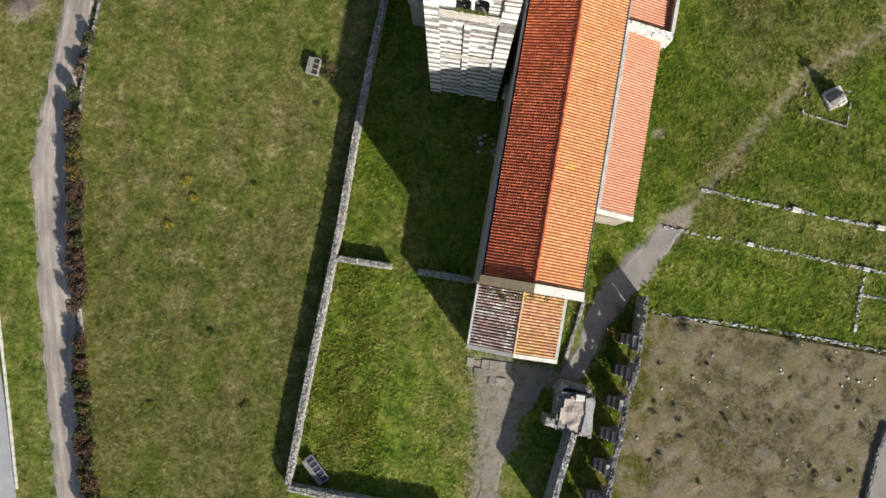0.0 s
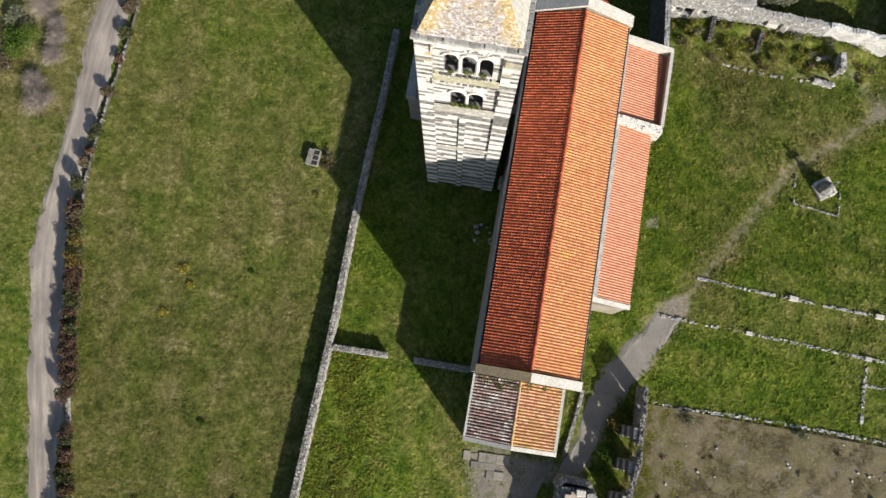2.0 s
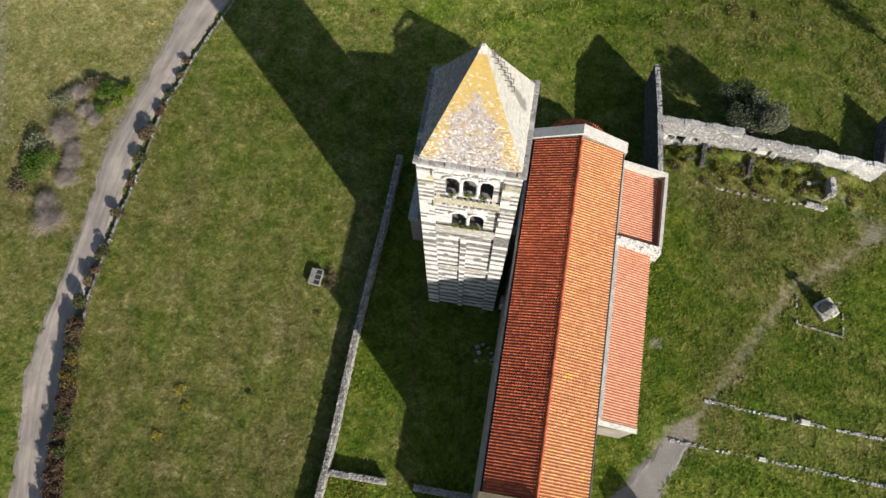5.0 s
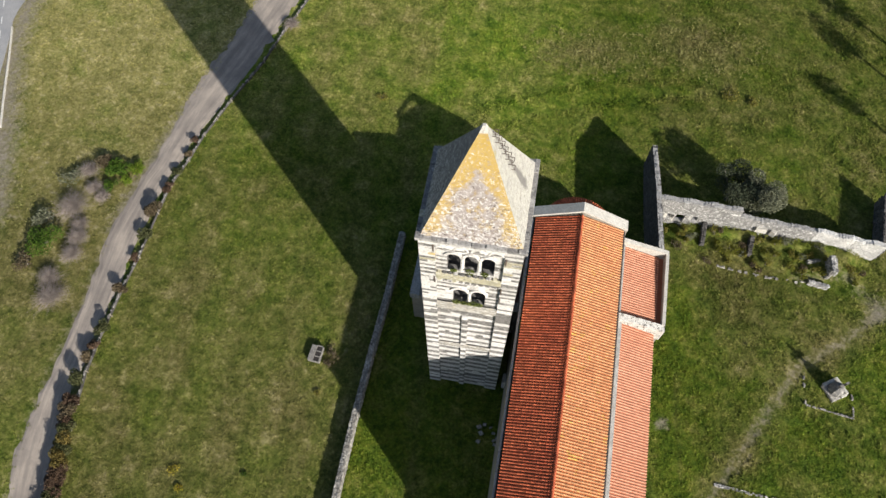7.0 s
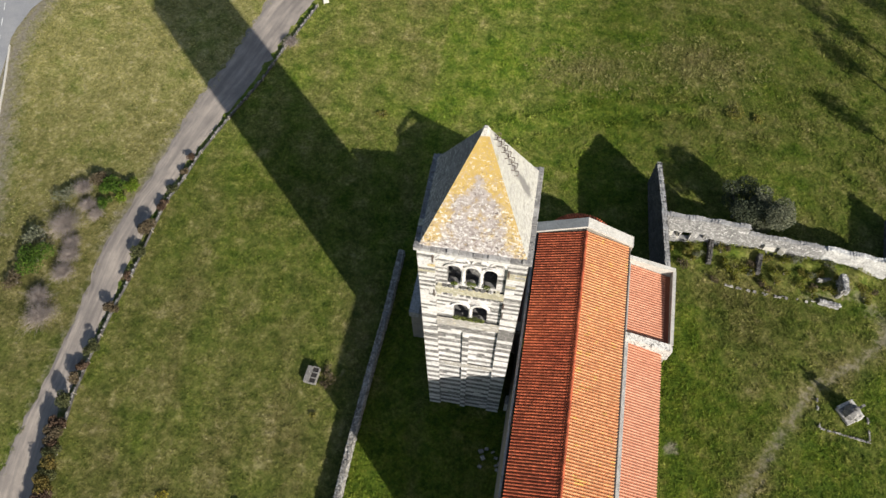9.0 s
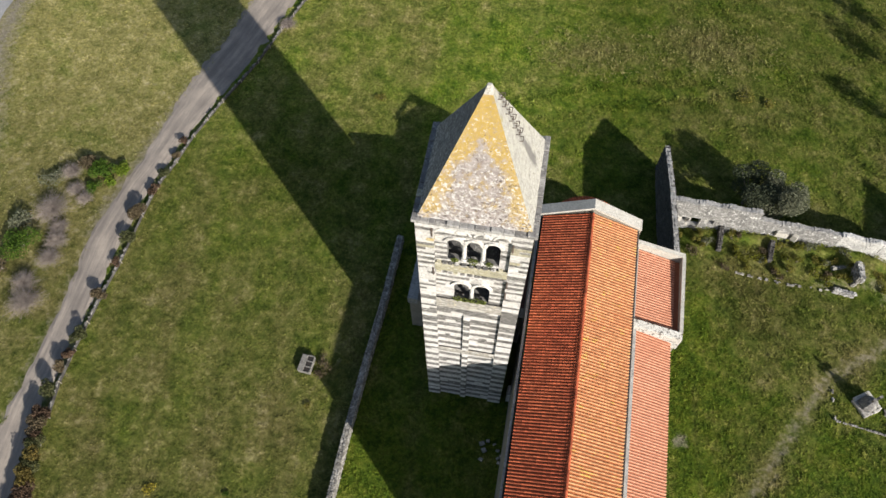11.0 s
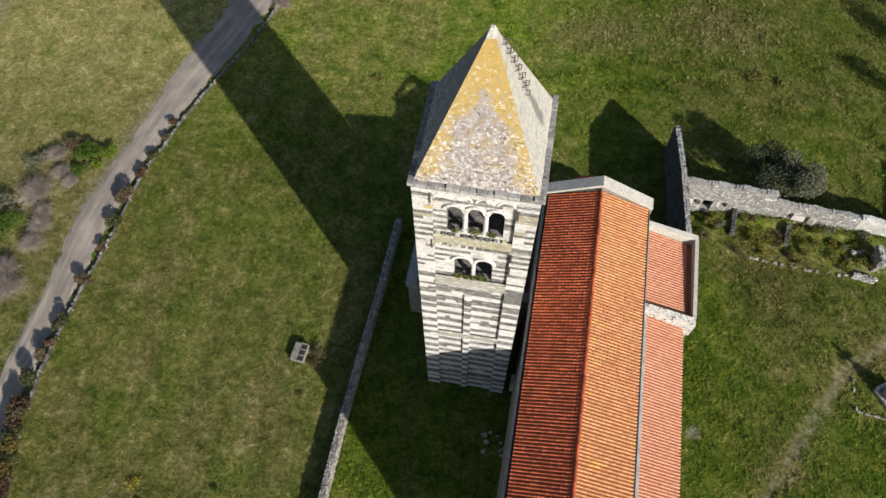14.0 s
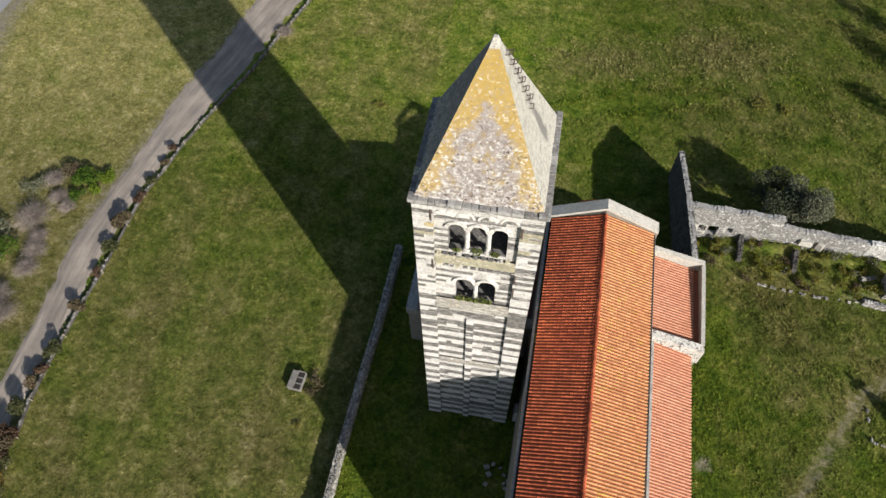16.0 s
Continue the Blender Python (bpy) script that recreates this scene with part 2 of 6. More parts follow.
def streaked(name, dark, mid, pale):
    """Worn lane: streaks that run with the wheels, by the mesh's own measures across and along."""
    m, t, b = nodes_of(name)
    vec = t.nodes.new("ShaderNodeTexCoord").outputs["Object"]
    a, l = t.nodes.new("ShaderNodeAttribute"), t.nodes.new("ShaderNodeAttribute")
    a.attribute_name, l.attribute_name = "across", "along"
    xyz = t.nodes.new("ShaderNodeCombineXYZ")
    t.links.new(math_node(t, "MULTIPLY", a.outputs["Fac"], 7.0), xyz.inputs[0])
    t.links.new(math_node(t, "MULTIPLY", l.outputs["Fac"], 0.12), xyz.inputs[1])
    runs, fine, big = noise_tex(t, xyz.outputs[0], 1.0, 5, 0.6), noise_tex(t, vec, 9.0, 5, 0.7), noise_tex(t, vec, 0.25, 4)
    c = ramp(t, math_node(t, "ADD", math_node(t, "MULTIPLY", runs, 0.65), math_node(t, "MULTIPLY", big, 0.35)), [(0.38, dark), (0.5, mid), (0.62, pale)])
    c = mixc(t, 0.4, c, ramp(t, fine, [(0.25, 0.5), (0.5, 1.0), (0.75, 1.3)]), "MULTIPLY")
    t.links.new(c, b.inputs["Base Color"])
    b.inputs["Roughness"].default_value = 0.9
    bump(t, b, fine, 0.3)
    return m


M_LANE = streaked("worn_lane_streaks", (0.196, 0.168, 0.144), (0.266, 0.228, 0.194), (0.385, 0.326, 0.268))
M_ROAD = surface("road_asphalt", (0.29, 0.29, 0.295), (0.34, 0.335, 0.33), 12, 0.3, (0.38, 0.37, 0.36), 0.62, vary=0, relief=0.2)
M_LINE = surface("road_paint", (0.75, 0.75, 0.73), (0.6, 0.6, 0.58), 6, 1.0, vary=0, relief=0.1)
M_PATH = surface("gravel_path", (0.215, 0.198, 0.178), (0.265, 0.24, 0.21), 9, 0.35, (0.17, 0.16, 0.11), 0.57, vary=0, relief=0.5)
M_COURT = surface("dusty_forecourt", (0.185, 0.162, 0.128), (0.24, 0.208, 0.165), 6, 0.3, (0.115, 0.118, 0.06), 0.53, vary=0, relief=0.6, speck=(0.31, 0.28, 0.235))
M_LOT = surface("dry_scrub_earth", (0.158, 0.127, 0.072), (0.124, 0.107, 0.046), 3.2, 0.16, (0.155, 0.132, 0.104), 0.55, vary=0, relief=0.9, speck=(0.24, 0.21, 0.16))
M_SLAB = surface("paving_slab", (0.27, 0.245, 0.205), (0.205, 0.185, 0.152), 8, 0.8, (0.16, 0.155, 0.10), 0.55, vary=0.18, relief=0.6, by_object=True, speck=(0.36, 0.33, 0.28))
M_CONC = surface("grey_concrete", (0.25, 0.235, 0.21), (0.17, 0.16, 0.145), 8, 1.6, (0.12, 0.112, 0.10), 0.58, vary=0, relief=0.7, speck=(0.36, 0.34, 0.31))
M_PANEL = surface("dark_panel", (0.035, 0.038, 0.075), (0.05, 0.05, 0.085), 9, 2.0, vary=0, relief=0.1, rough=0.5)
M_WOOD = surface("bare_wood", (0.42, 0.37, 0.30), (0.33, 0.29, 0.24), 9, 1.0, vary=0.25, relief=0.3)
M_BARK = surface("grey_bark", (0.20, 0.17, 0.14), (0.30, 0.27, 0.24), 9, 1.5, vary=0.2, relief=0.5)
M_TWIG = surface("pinkish_twigs", (0.33, 0.28, 0.245), (0.235, 0.195, 0.17), 9, 1.5, vary=0.3, relief=0)
M_METAL = surface("rusted_iron", (0.09, 0.07, 0.06), (0.14, 0.10, 0.08), 14, 2.0, vary=0, relief=0.1, rough=0.6)
M_RUST = leaves_mat("russet_leaves", (0.075, 0.050, 0.036), (0.145, 0.095, 0.062))
M_RUST_Y = leaves_mat("yellowing_leaves", (0.095, 0.085, 0.03), (0.21, 0.155, 0.045))
M_OLIVE = leaves_mat("olive_leaves", (0.120, 0.130, 0.080), (0.190, 0.196, 0.132))
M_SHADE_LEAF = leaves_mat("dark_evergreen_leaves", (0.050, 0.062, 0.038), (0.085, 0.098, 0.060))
M_GREEN = leaves_mat("green_leaves", (0.035, 0.075, 0.012), (0.09, 0.15, 0.02))
M_DULL = leaves_mat("dull_green_leaves", (0.055, 0.064, 0.028), (0.115, 0.118, 0.052))
M_LIME = leaves_mat("lime_leaves", (0.095, 0.16, 0.015), (0.175, 0.22, 0.03))
M_WEED = leaves_mat("ledge_weed_leaves", (0.10, 0.13, 0.03), (0.20, 0.22, 0.07))
M_FLOWER = leaves_mat("yellow_flowers", (0.22, 0.21, 0.03), (0.46, 0.36, 0.05))
# dark pier courses; on the ruins its darkness paints in the walls' shade
M_DARKSTONE = surface("dark_shaded_stone", (0.105, 0.10, 0.095), (0.075, 0.07, 0.066), 6, 1.0, (0.16, 0.15, 0.14), 0.6, vary=0.3, relief=0.6)
M_BROWN = leaves_mat("dry_heather", (0.095, 0.074, 0.046), (0.155, 0.122, 0.074))


def spire_mat(name, base, dirt, gold, gold_at, white, pits):
    """Rendered pyramid slope: stone and worn render, white flakes, dark pits, and golden lichen thick along the arrises and near the top."""
    m, t, b = nodes_of(name)
    vec = t.nodes.new("ShaderNodeTexCoord").outputs["Object"]
    big, mid, fine = noise_tex(t, vec, 0.5, 5, 0.65), noise_tex(t, vec, 1.9, 7, 0.75), noise_tex(t, vec, 6, 6, 0.78)
    runs = put(t, "ShaderNodeMapping", Scale=(1.0, 1.0, 0.28))
    t.links.new(vec, runs.inputs["Vector"])
    drawn = put(t, "ShaderNodeMapping", Scale=(1.0, 1.0, 1.45))
    t.links.new(vec, drawn.inputs["Vector"])
    flake = noise_tex(t, drawn.outputs[0], 3.8, 8, 0.8)
    streak = noise_tex(t, runs.outputs[0], 1.5, 7, 0.75)
    edge = t.nodes.new("ShaderNodeAttribute")
    edge.attribute_name = "arris"
    low = t.nodes.new("ShaderNodeAttribute")
    low.attribute_name = "low"
    c = mixc(t, ramp(t, mid, [(0.42, 0.0), (0.58, 1.0)]), base, dirt)
    g = math_node(t, "ADD", edge.outputs["Fac"], math_node(t, "MULTIPLY", math_node(t, "SUBTRACT", big, gold_at), 2.0))
    g = math_node(t, "MULTIPLY", math_node(t, "ADD", g, math_node(t, "MULTIPLY", math_node(t, "SUBTRACT", mid, 0.5), 2.2)), 2.2)
    g = math_node(t, "ADD", g, math_node(t, "MULTIPLY", math_node(t, "SUBTRACT", streak, 0.5), 2.4))
    g = math_node(t, "MULTIPLY", math_node(t, "MINIMUM", g, 0.9), ramp(t, flake, [(0.38, 0.35), (0.5, 1.0)]))
    c = mixc(t, ramp(t, streak, [(0.56, 0.0), (0.68, 0.7)]), c, dirt)
    c = mixc(t, g, c, mixc(t, ramp(t, fine, [(0.4, 0.0), (0.6, 1.0)]), gold, tuple(k * 0.78 for k in gold)))
    w = math_node(t, "ADD", flake, math_node(t, "MULTIPLY", low.outputs["Fac"], 0.085))
    c = mixc(t, ramp(t, w, [(0.59, 0.0), (0.63, 1.0)]), c, white)
    p = math_node(t, "ADD", noise_tex(t, drawn.outputs[0], 3.6, 7, 0.8), math_node(t, "MULTIPLY", low.outputs["Fac"], 0.08))
    c = mixc(t, ramp(t, p, [(0.63, 0.0), (0.66, 1.0)]), c, pits)
    rust = t.nodes.new("ShaderNodeAttribute")
    rust.attribute_name = "drip"
    d = math_node(t, "ADD", rust.outputs["Fac"], math_node(t, "MULTIPLY", math_node(t, "SUBTRACT", streak, 0.5), 1.6))
    c = mixc(t, ramp(t, d, [(0.2, 0.0), (0.6, 0.9)]), c, (0.17, 0.16, 0.15))
    c = mixc(t, 0.5, c, ramp(t, fine, [(0.25, 0.5), (0.5, 1.0), (0.75, 1.25)]), "MULTIPLY")
    t.links.new(c, b.inputs["Base Color"])
    b.inputs["Roughness"].default_value = 0.9
    b.inputs["Specular IOR Level"].default_value = 0.2
    bump(t, b, fine, 0.7)
    return m


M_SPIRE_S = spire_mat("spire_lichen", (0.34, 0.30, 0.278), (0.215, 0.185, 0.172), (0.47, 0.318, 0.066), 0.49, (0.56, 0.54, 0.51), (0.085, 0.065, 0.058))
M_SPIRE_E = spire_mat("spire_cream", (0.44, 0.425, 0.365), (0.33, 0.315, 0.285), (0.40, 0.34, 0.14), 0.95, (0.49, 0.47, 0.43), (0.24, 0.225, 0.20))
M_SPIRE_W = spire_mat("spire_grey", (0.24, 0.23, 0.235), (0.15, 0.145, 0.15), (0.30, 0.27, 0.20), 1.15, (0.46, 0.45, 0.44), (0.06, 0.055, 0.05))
M_STRAW = leaves_mat("pale_straw", (0.165, 0.165, 0.048), (0.33, 0.31, 0.12), 0.4)
M_HERB = leaves_mat("olive_herbs", (0.150, 0.145, 0.030), (0.235, 0.210, 0.052))
M_YELLOW_WEED = leaves_mat("yellowing_weeds", (0.11, 0.125, 0.018), (0.185, 0.178, 0.030))
M_STUBBLE = leaves_mat("dry_stubble", (0.098, 0.080, 0.042), (0.172, 0.140, 0.078))

# ---- mesh helpers ----


def obj(name, verts, faces, material, parent=None, label="", smooth=False):
    """One mesh object from plain lists; its vertices are in world metres."""
    me = bpy.data.meshes.new(name)
    me.from_pydata(verts, [], faces)
    me.materials.append(material)
    if smooth:
        me.shade_smooth()
    ob = new(name, me)
    hang(ob, parent)
    if label:
        tagged(ob, label)
    return ob


def world_of(ob):
    m = ob.matrix_parent_inverse @ Matrix.Translation(ob.location)
    return world_of(ob.parent) @ m if ob.parent else Matrix.Translation(ob.location)


def hang(ob, parent):
    """Parents ob and keeps it where it is."""
    if parent:
        ob.parent = parent
        ob.matrix_parent_inverse = world_of(parent).inverted()


def part(name, bm, material, parent, label="", at=None):
    """Links a bmesh as one mesh object under a thing or a part."""
    if at:
        bm.transform(at)
    bmesh.ops.recalc_face_normals(bm, faces=bm.faces)
    me = bpy.data.meshes.new(name)
    bm.to_mesh(me)
    bm.free()
    me.materials.append(material)
    ob = new(name, me)
    hang(ob, parent)
    if label:
        tagged(ob, label)
    return ob


def thing(name, place, label, category, group="", kind=""):
    ob = new(name)
    ob.location = place
    ob.empty_display_size = 0.3
    return tagged(ob, label, category, group, kind)


def box(bm, x0, x1, y0, y1, z0, z1):
    v = [bm.verts.new(p) for p in ((x0, y0, z0), (x1, y0, z0), (x1, y1, z0), (x0, y1, z0), (x0, y0, z1), (x1, y0, z1), (x1, y1, z1), (x0, y1, z1))]
    for f in ((3, 2, 1, 0), (4, 5, 6, 7), (0, 1, 5, 4), (1, 2, 6, 5), (2, 3, 7, 6), (3, 0, 4, 7)):
        bm.faces.new([v[i] for i in f])
    return v


def boxed(*spans, bevel=0.0):
    bm = bmesh.new()
    for s in spans:
        box(bm, *s)
    if bevel:
        bmesh.ops.bevel(bm, geom=bm.edges[:], offset=bevel, segments=1, affect="EDGES")
    return bm


def prism(points, z0, z1, bm=None):
    """An upright prism over a plan."""
    bm = bm or bmesh.new()
    lo = [bm.verts.new((x, y, z0)) for x, y in points]
    hi = [bm.verts.new((x, y, z1)) for x, y in points]
    bm.faces.new(hi)
    bm.faces.new(lo[::-1])
    for i in range(len(points)):
        j = (i + 1) % len(points)
        bm.faces.new((lo[i], lo[j], hi[j], hi[i]))
    return bm


def slab_on(quad, thick):
    """A sloping slab under four corners."""
    bm = bmesh.new()
    hi = [bm.verts.new(p) for p in quad]
    lo = [bm.verts.new((p[0], p[1], p[2] - thick)) for p in quad]
    bm.faces.new(hi)
    bm.faces.new(lo[::-1])
    for i in range(4):
        j = (i + 1) % 4
        bm.faces.new((lo[i], lo[j], hi[j], hi[i]))
    return bm


def ribbon(left, right, z, thick=0.12, wobble=0.0, drape=False):
    """A strip of ground cover between two lines of points. drape: it follows the ground and its ragged edges sink into it."""
    bm = bmesh.new()
    across, along = bm.verts.layers.float.new("across"), bm.verts.layers.float.new("along")
    rows, gone, last = [], 0.0, None
    for (ax, ay), (bx, by) in zip(left, right):
        w = wobble
        ax, bx = ax + w * noise.noise(Vector((ax * .5, ay * .5, 1.3))), bx + w * noise.noise(Vector((bx * .5, by * .5, 8.3)))
        ay, by = ay + w * noise.noise(Vector((ay * .6, ax * .6, 4.3))), by + w * noise.noise(Vector((by * .6, bx * .6, 6.3)))
        steps = [i / 12 for i in range(13)] if drape else (0, 0.25, 0.5, 0.75, 1)
        row = [Vector((ax + (bx - ax) * k, ay + (by - ay) * k, z + 0.03 * math.sin(k * math.pi))) for k in steps]
        for k, p in zip(steps, row):
            if drape:
                p.z = bumpy(p.x, p.y) + z + 0.04 - 0.13 * max(0.0, 1 - min(k, 1 - k) * 7) + 0.10 * noise.noise(Vector((p.x * .9, p.y * .9, 7.7))) * (1 - abs(2 * k - 1) < .35)
        rows.append([bm.verts.new(p) for p in row])
        gone += math.hypot(ax - last[0], ay - last[1]) if last else 0.0
        last = (ax, ay)
        for k, v in enumerate(rows[-1]):
            v[across], v[along] = k / (len(row) - 1), gone
    for a, b in zip(rows, rows[1:]):
        for i in range(len(a) - 1):
            bm.faces.new((a[i], a[i + 1], b[i + 1], b[i]))
    if drape:
        return bm
    low = [[bm.verts.new((v.co.x, v.co.y, z - thick)) for v in (r[0], r[-1])] for r in rows]
    for a, b, la, lb in zip(rows, rows[1:], low, low[1:]):
        bm.faces.new((a[0], b[0], lb[0], la[0]))
        bm.faces.new((a[-1], la[1], lb[1], b[-1]))
    return bm


def smooth_line(points, step=1.5):
    """Points along a soft curve through the given ones."""
    out = []
    p = [points[0]] + list(points) + [points[-1]]
    for i in range(1, len(p) - 2):
        a, b, c, d = (Vector(q) for q in p[i - 1:i + 3])
        n = max(1, int((c - b).length / step))
        for k in range(n):
            s = k / n
            out.append(tuple(0.5 * ((2 * b) + (c - a) * s + (2 * a - 5 * b + 4 * c - d) * s * s + (3 * b - a - 3 * c + d) * s ** 3)))
    out.append(tuple(points[-1]))
    return out


def stones(boxes, rng, jitter=0.03):
    """Rough blocks joined in one list: (centre, half sizes, turn about z)."""
    verts, faces = [], []
    for (cx, cy, cz), (hx, hy, hz), a in boxes:
        n, ca, sa = len(verts), math.cos(a), math.sin(a)
        for sx, sy, sz in ((-1, -1, -1), (1, -1, -1), (1, 1, -1), (-1, 1, -1), (-1, -1, 1), (1, -1, 1), (1, 1, 1), (-1, 1, 1)):
            k = 0.86 if sz > 0 else 1.0
            x, y = sx * hx * k + rng.uniform(-jitter, jitter), sy * hy * k + rng.uniform(-jitter, jitter)
            verts.append((cx + ca * x - sa * y, cy + sa * x + ca * y, cz + sz * hz + rng.uniform(-jitter, jitter)))
        faces += [tuple(n + i for i in f) for f in ((3, 2, 1, 0), (4, 5, 6, 7), (0, 1, 5, 4), (1, 2, 6, 5), (2, 3, 7, 6), (3, 0, 4, 7))]
    return verts, faces


def rubble_wall(name, line, thick, height, label, core=M_MORTAR, stone=M_RUBBLE, seed=1, size=0.42, faced=True, category="wall", gaps=(), skip=0.0, cap=None, capk=1.0, rough=0.045, crown=None):
    """A dry-stone wall along a line: a core with rough stones in courses on both faces and an uneven row on top.
    height: metres, or a function of the distance along. gaps: (from, to, z0, z1) spans left open."""
    rng = random.Random(seed)
    top = height if callable(height) else (lambda s: height)
    th = thing(name, (*line[0], 0), label, category, kind="structure")
    bm = bmesh.new()
    blocks, caps, s0 = [], [], 0.0
    for (ax, ay), (bx, by) in zip(line, line[1:]):
        ln = math.hypot(bx - ax, by - ay)
        a = math.atan2(by - ay, bx - ax)
        ux, uy = math.cos(a), math.sin(a)
        nx, ny = -uy, ux

        def point(s, o):
            return ax + ux * s + nx * o, ay + uy * s + ny * o
        s = 0.0
        while s < ln - 0.01:
            e = min(ln, s + 0.7)
            hz = top(s0 + (s + e) / 2) - (crown if crown is not None else 0.12 if not skip else 0.4)
            spans = [(-0.3, hz)]
            for g0, g1, z0, z1 in gaps:
                if g0 <= s0 + (s + e) / 2 <= g1:
                    spans = [q for lo, hi in spans for q in ((lo, min(hi, z0)), (max(lo, z1), hi)) if q[1] - q[0] > 0.05]
            h = thick / 2 - 0.06
            for lo, hi in spans:
                prism([point(s - 0.002, -h), point(e + 0.002, -h), point(e + 0.002, h), point(s - 0.002, h)], lo, hi, bm)
            s = e
        # courses
        zc = 0.0
        zmax = max(top(s0), top(s0 + ln / 2), top(s0 + ln))
        while faced and zc < zmax:
            ch = size * rng.uniform(0.5, 0.75)
            for side in (-1, 1):
                s = 0.0
                while s < ln:
                    w = size * rng.uniform(0.6, 1.5)
                    mid = s + w / 2
                    inside = any(g0 - w / 3 <= s0 + mid <= g1 + w / 3 and z0 - 0.1 < zc + ch / 2 < z1 + 0.1 for g0, g1, z0, z1 in gaps)
                    if zc + ch < top(s0 + mid) and not inside and mid < ln:
                        x, y = point(mid, side * (thick / 2 - 0.08 + rng.uniform(-0.02, 0.03)))
                        blocks.append(((x, y, zc + ch / 2), (w / 2 - 0.012, 0.13, ch / 2 - 0.01), a))
                    s += w
            zc += ch
        # top row
        s = 0.0
        while s < ln:
            w = size * capk * rng.uniform(0.7, 1.6)
            o = -thick / 2
            while o < thick / 2 - 0.05:
                d = min(rng.uniform(0.6, 1.1) * size * capk, thick / 2 - o)
                x, y = point(min(ln, s + w / 2), o + d / 2)
                hz = rng.uniform(0.05, 0.14) / capk
                if rng.random() < skip * (0.4 + 1.2 * noise.noise(Vector((x * .35, y * .35, 5.5))) + 0.5):
                    o += d
                    continue
                caps.append(((x, y, top(s0 + s + w / 2) - 0.10 + hz * 0.4), (w / 2 - 0.005, d / 2 - 0.004, hz), a + rng.uniform(-0.2, 0.2) / capk ** 2))
                o += d
            s += w
        s0 += ln
    part("core", bm, core, th)
    v, f = stones(blocks, rng, rough)
    if v:
        tagged(obj("stones", v, f, stone, th), kind="stuff")
    v, f = stones(caps, rng, 0.04)
    tagged(obj("cap_stones", v, f, cap or stone, th), kind="stuff")
    return th


def leaf_cloud(rng, blobs, count, size, flat=0.35):
    """Small leaves scattered in the shells of several lumps: (x, y, z, rx, ry, rz). Two triangles a leaf."""
    verts, faces = [], []
    weights = [b[3] * b[4] * b[5] for b in blobs]
    for _ in range(count):
        bx, by, bz, rx, ry, rz = rng.choices(blobs, weights)[0]
        d = Vector((rng.gauss(0, 1), rng.gauss(0, 1), rng.gauss(0, 1))).normalized() * rng.uniform(0.55, 1.08) ** 0.7
        c = Vector((bx + d.x * rx, by + d.y * ry, max(0.04, bz + d.z * rz)))
        out = Vector((rng.gauss(0, 1), rng.gauss(0, 1), rng.gauss(0.4, flat + 0.4))).normalized()
        u = out.orthogonal().normalized()
        u = (u * math.cos(q := rng.uniform(0, 6.28)) + out.cross(u) * math.sin(q))
        w = out.cross(u)
        s = size * rng.uniform(0.6, 1.4)
        n = len(verts)
        verts += [tuple(c - u * s), tuple(c + w * s * 0.5), tuple(c + u * s), tuple(c - w * s * 0.5)]
        faces.append((n, n + 1, n + 2, n + 3))
    return verts, faces


def limb(bm, a, b, r0, r1, sides=6):
    a, b = Vector(a), Vector(b)
    ax = (b - a).normalized()
    u = ax.orthogonal().normalized()
    w = ax.cross(u)
    lo = [bm.verts.new(a + (u * math.cos(k * 6.2832 / sides) + w * math.sin(k * 6.2832 / sides)) * r0) for k in range(sides)]
    hi = [bm.verts.new(b + (u * math.cos(k * 6.2832 / sides) + w * math.sin(k * 6.2832 / sides)) * r1) for k in range(sides)]
    for k in range(sides):
        j = (k + 1) % sides
        bm.faces.new((lo[k], lo[j], hi[j], hi[k]))
    bm.faces.new(hi)
    bm.faces.new(lo[::-1])


def bush(name, place, r, h, leaf, label, seed, count=500, size=0.09, category="bush", group="", lumps=6, base=0.0):
    """A shrub: a few stems and an uneven crown of leaves in lumps."""
    rng = random.Random(seed)
    x, y = place
    th = thing(name, (x, y, base), label, category, group)
    blobs, bm = [], bmesh.new()
    for _ in range(lumps):
        a, d = rng.uniform(0, 6.28), r * rng.uniform(0.1, 0.72)
        k = rng.uniform(0.3, 0.55)
        bx, by, bz = x + d * math.cos(a), y + d * math.sin(a), base + h * rng.uniform(0.35, 0.78)
        blobs.append((bx, by, bz, r * k, r * k, h * k * 0.55))
        limb(bm, (x + rng.uniform(-.1, .1), y + rng.uniform(-.1, .1), base - 0.05), (bx, by, bz), 0.035, 0.012, 4)
    part("stems", bm, M_BARK, th)
    v, f = leaf_cloud(rng, blobs, count, size)
    obj("crown", v, f, leaf, th)
    return th

# ---- ground and surfacing ----


def bumpy(x, y):
    """The ground's height: gentle unevenness, and a bank of overgrown debris along the ruin."""
    z = noise.noise(Vector((x * 0.06, y * 0.06, 3.1))) * 0.10 + noise.noise(Vector((x * 0.5, y * 0.5, 9.7))) * 0.05 - 0.12
    if 20.9 < x < 49 and 36 < y < 48.0 - 0.06 * (x - 21.4):
        s = max(0.0, (47.8 - 0.07 * (x - 21.4) - y) / 5.8)
        if s < 1:
            z += 2.4 * (1 - s) ** 1.3 * (0.75 + 0.5 * noise.noise(Vector((x * 0.3, y * 0.3, 2)))) * min(1, (x - 20.9) / 8, (49 - x) / 3) + 0.2 * noise.noise(Vector((x, y, 7))) * (1 - s)
    return z


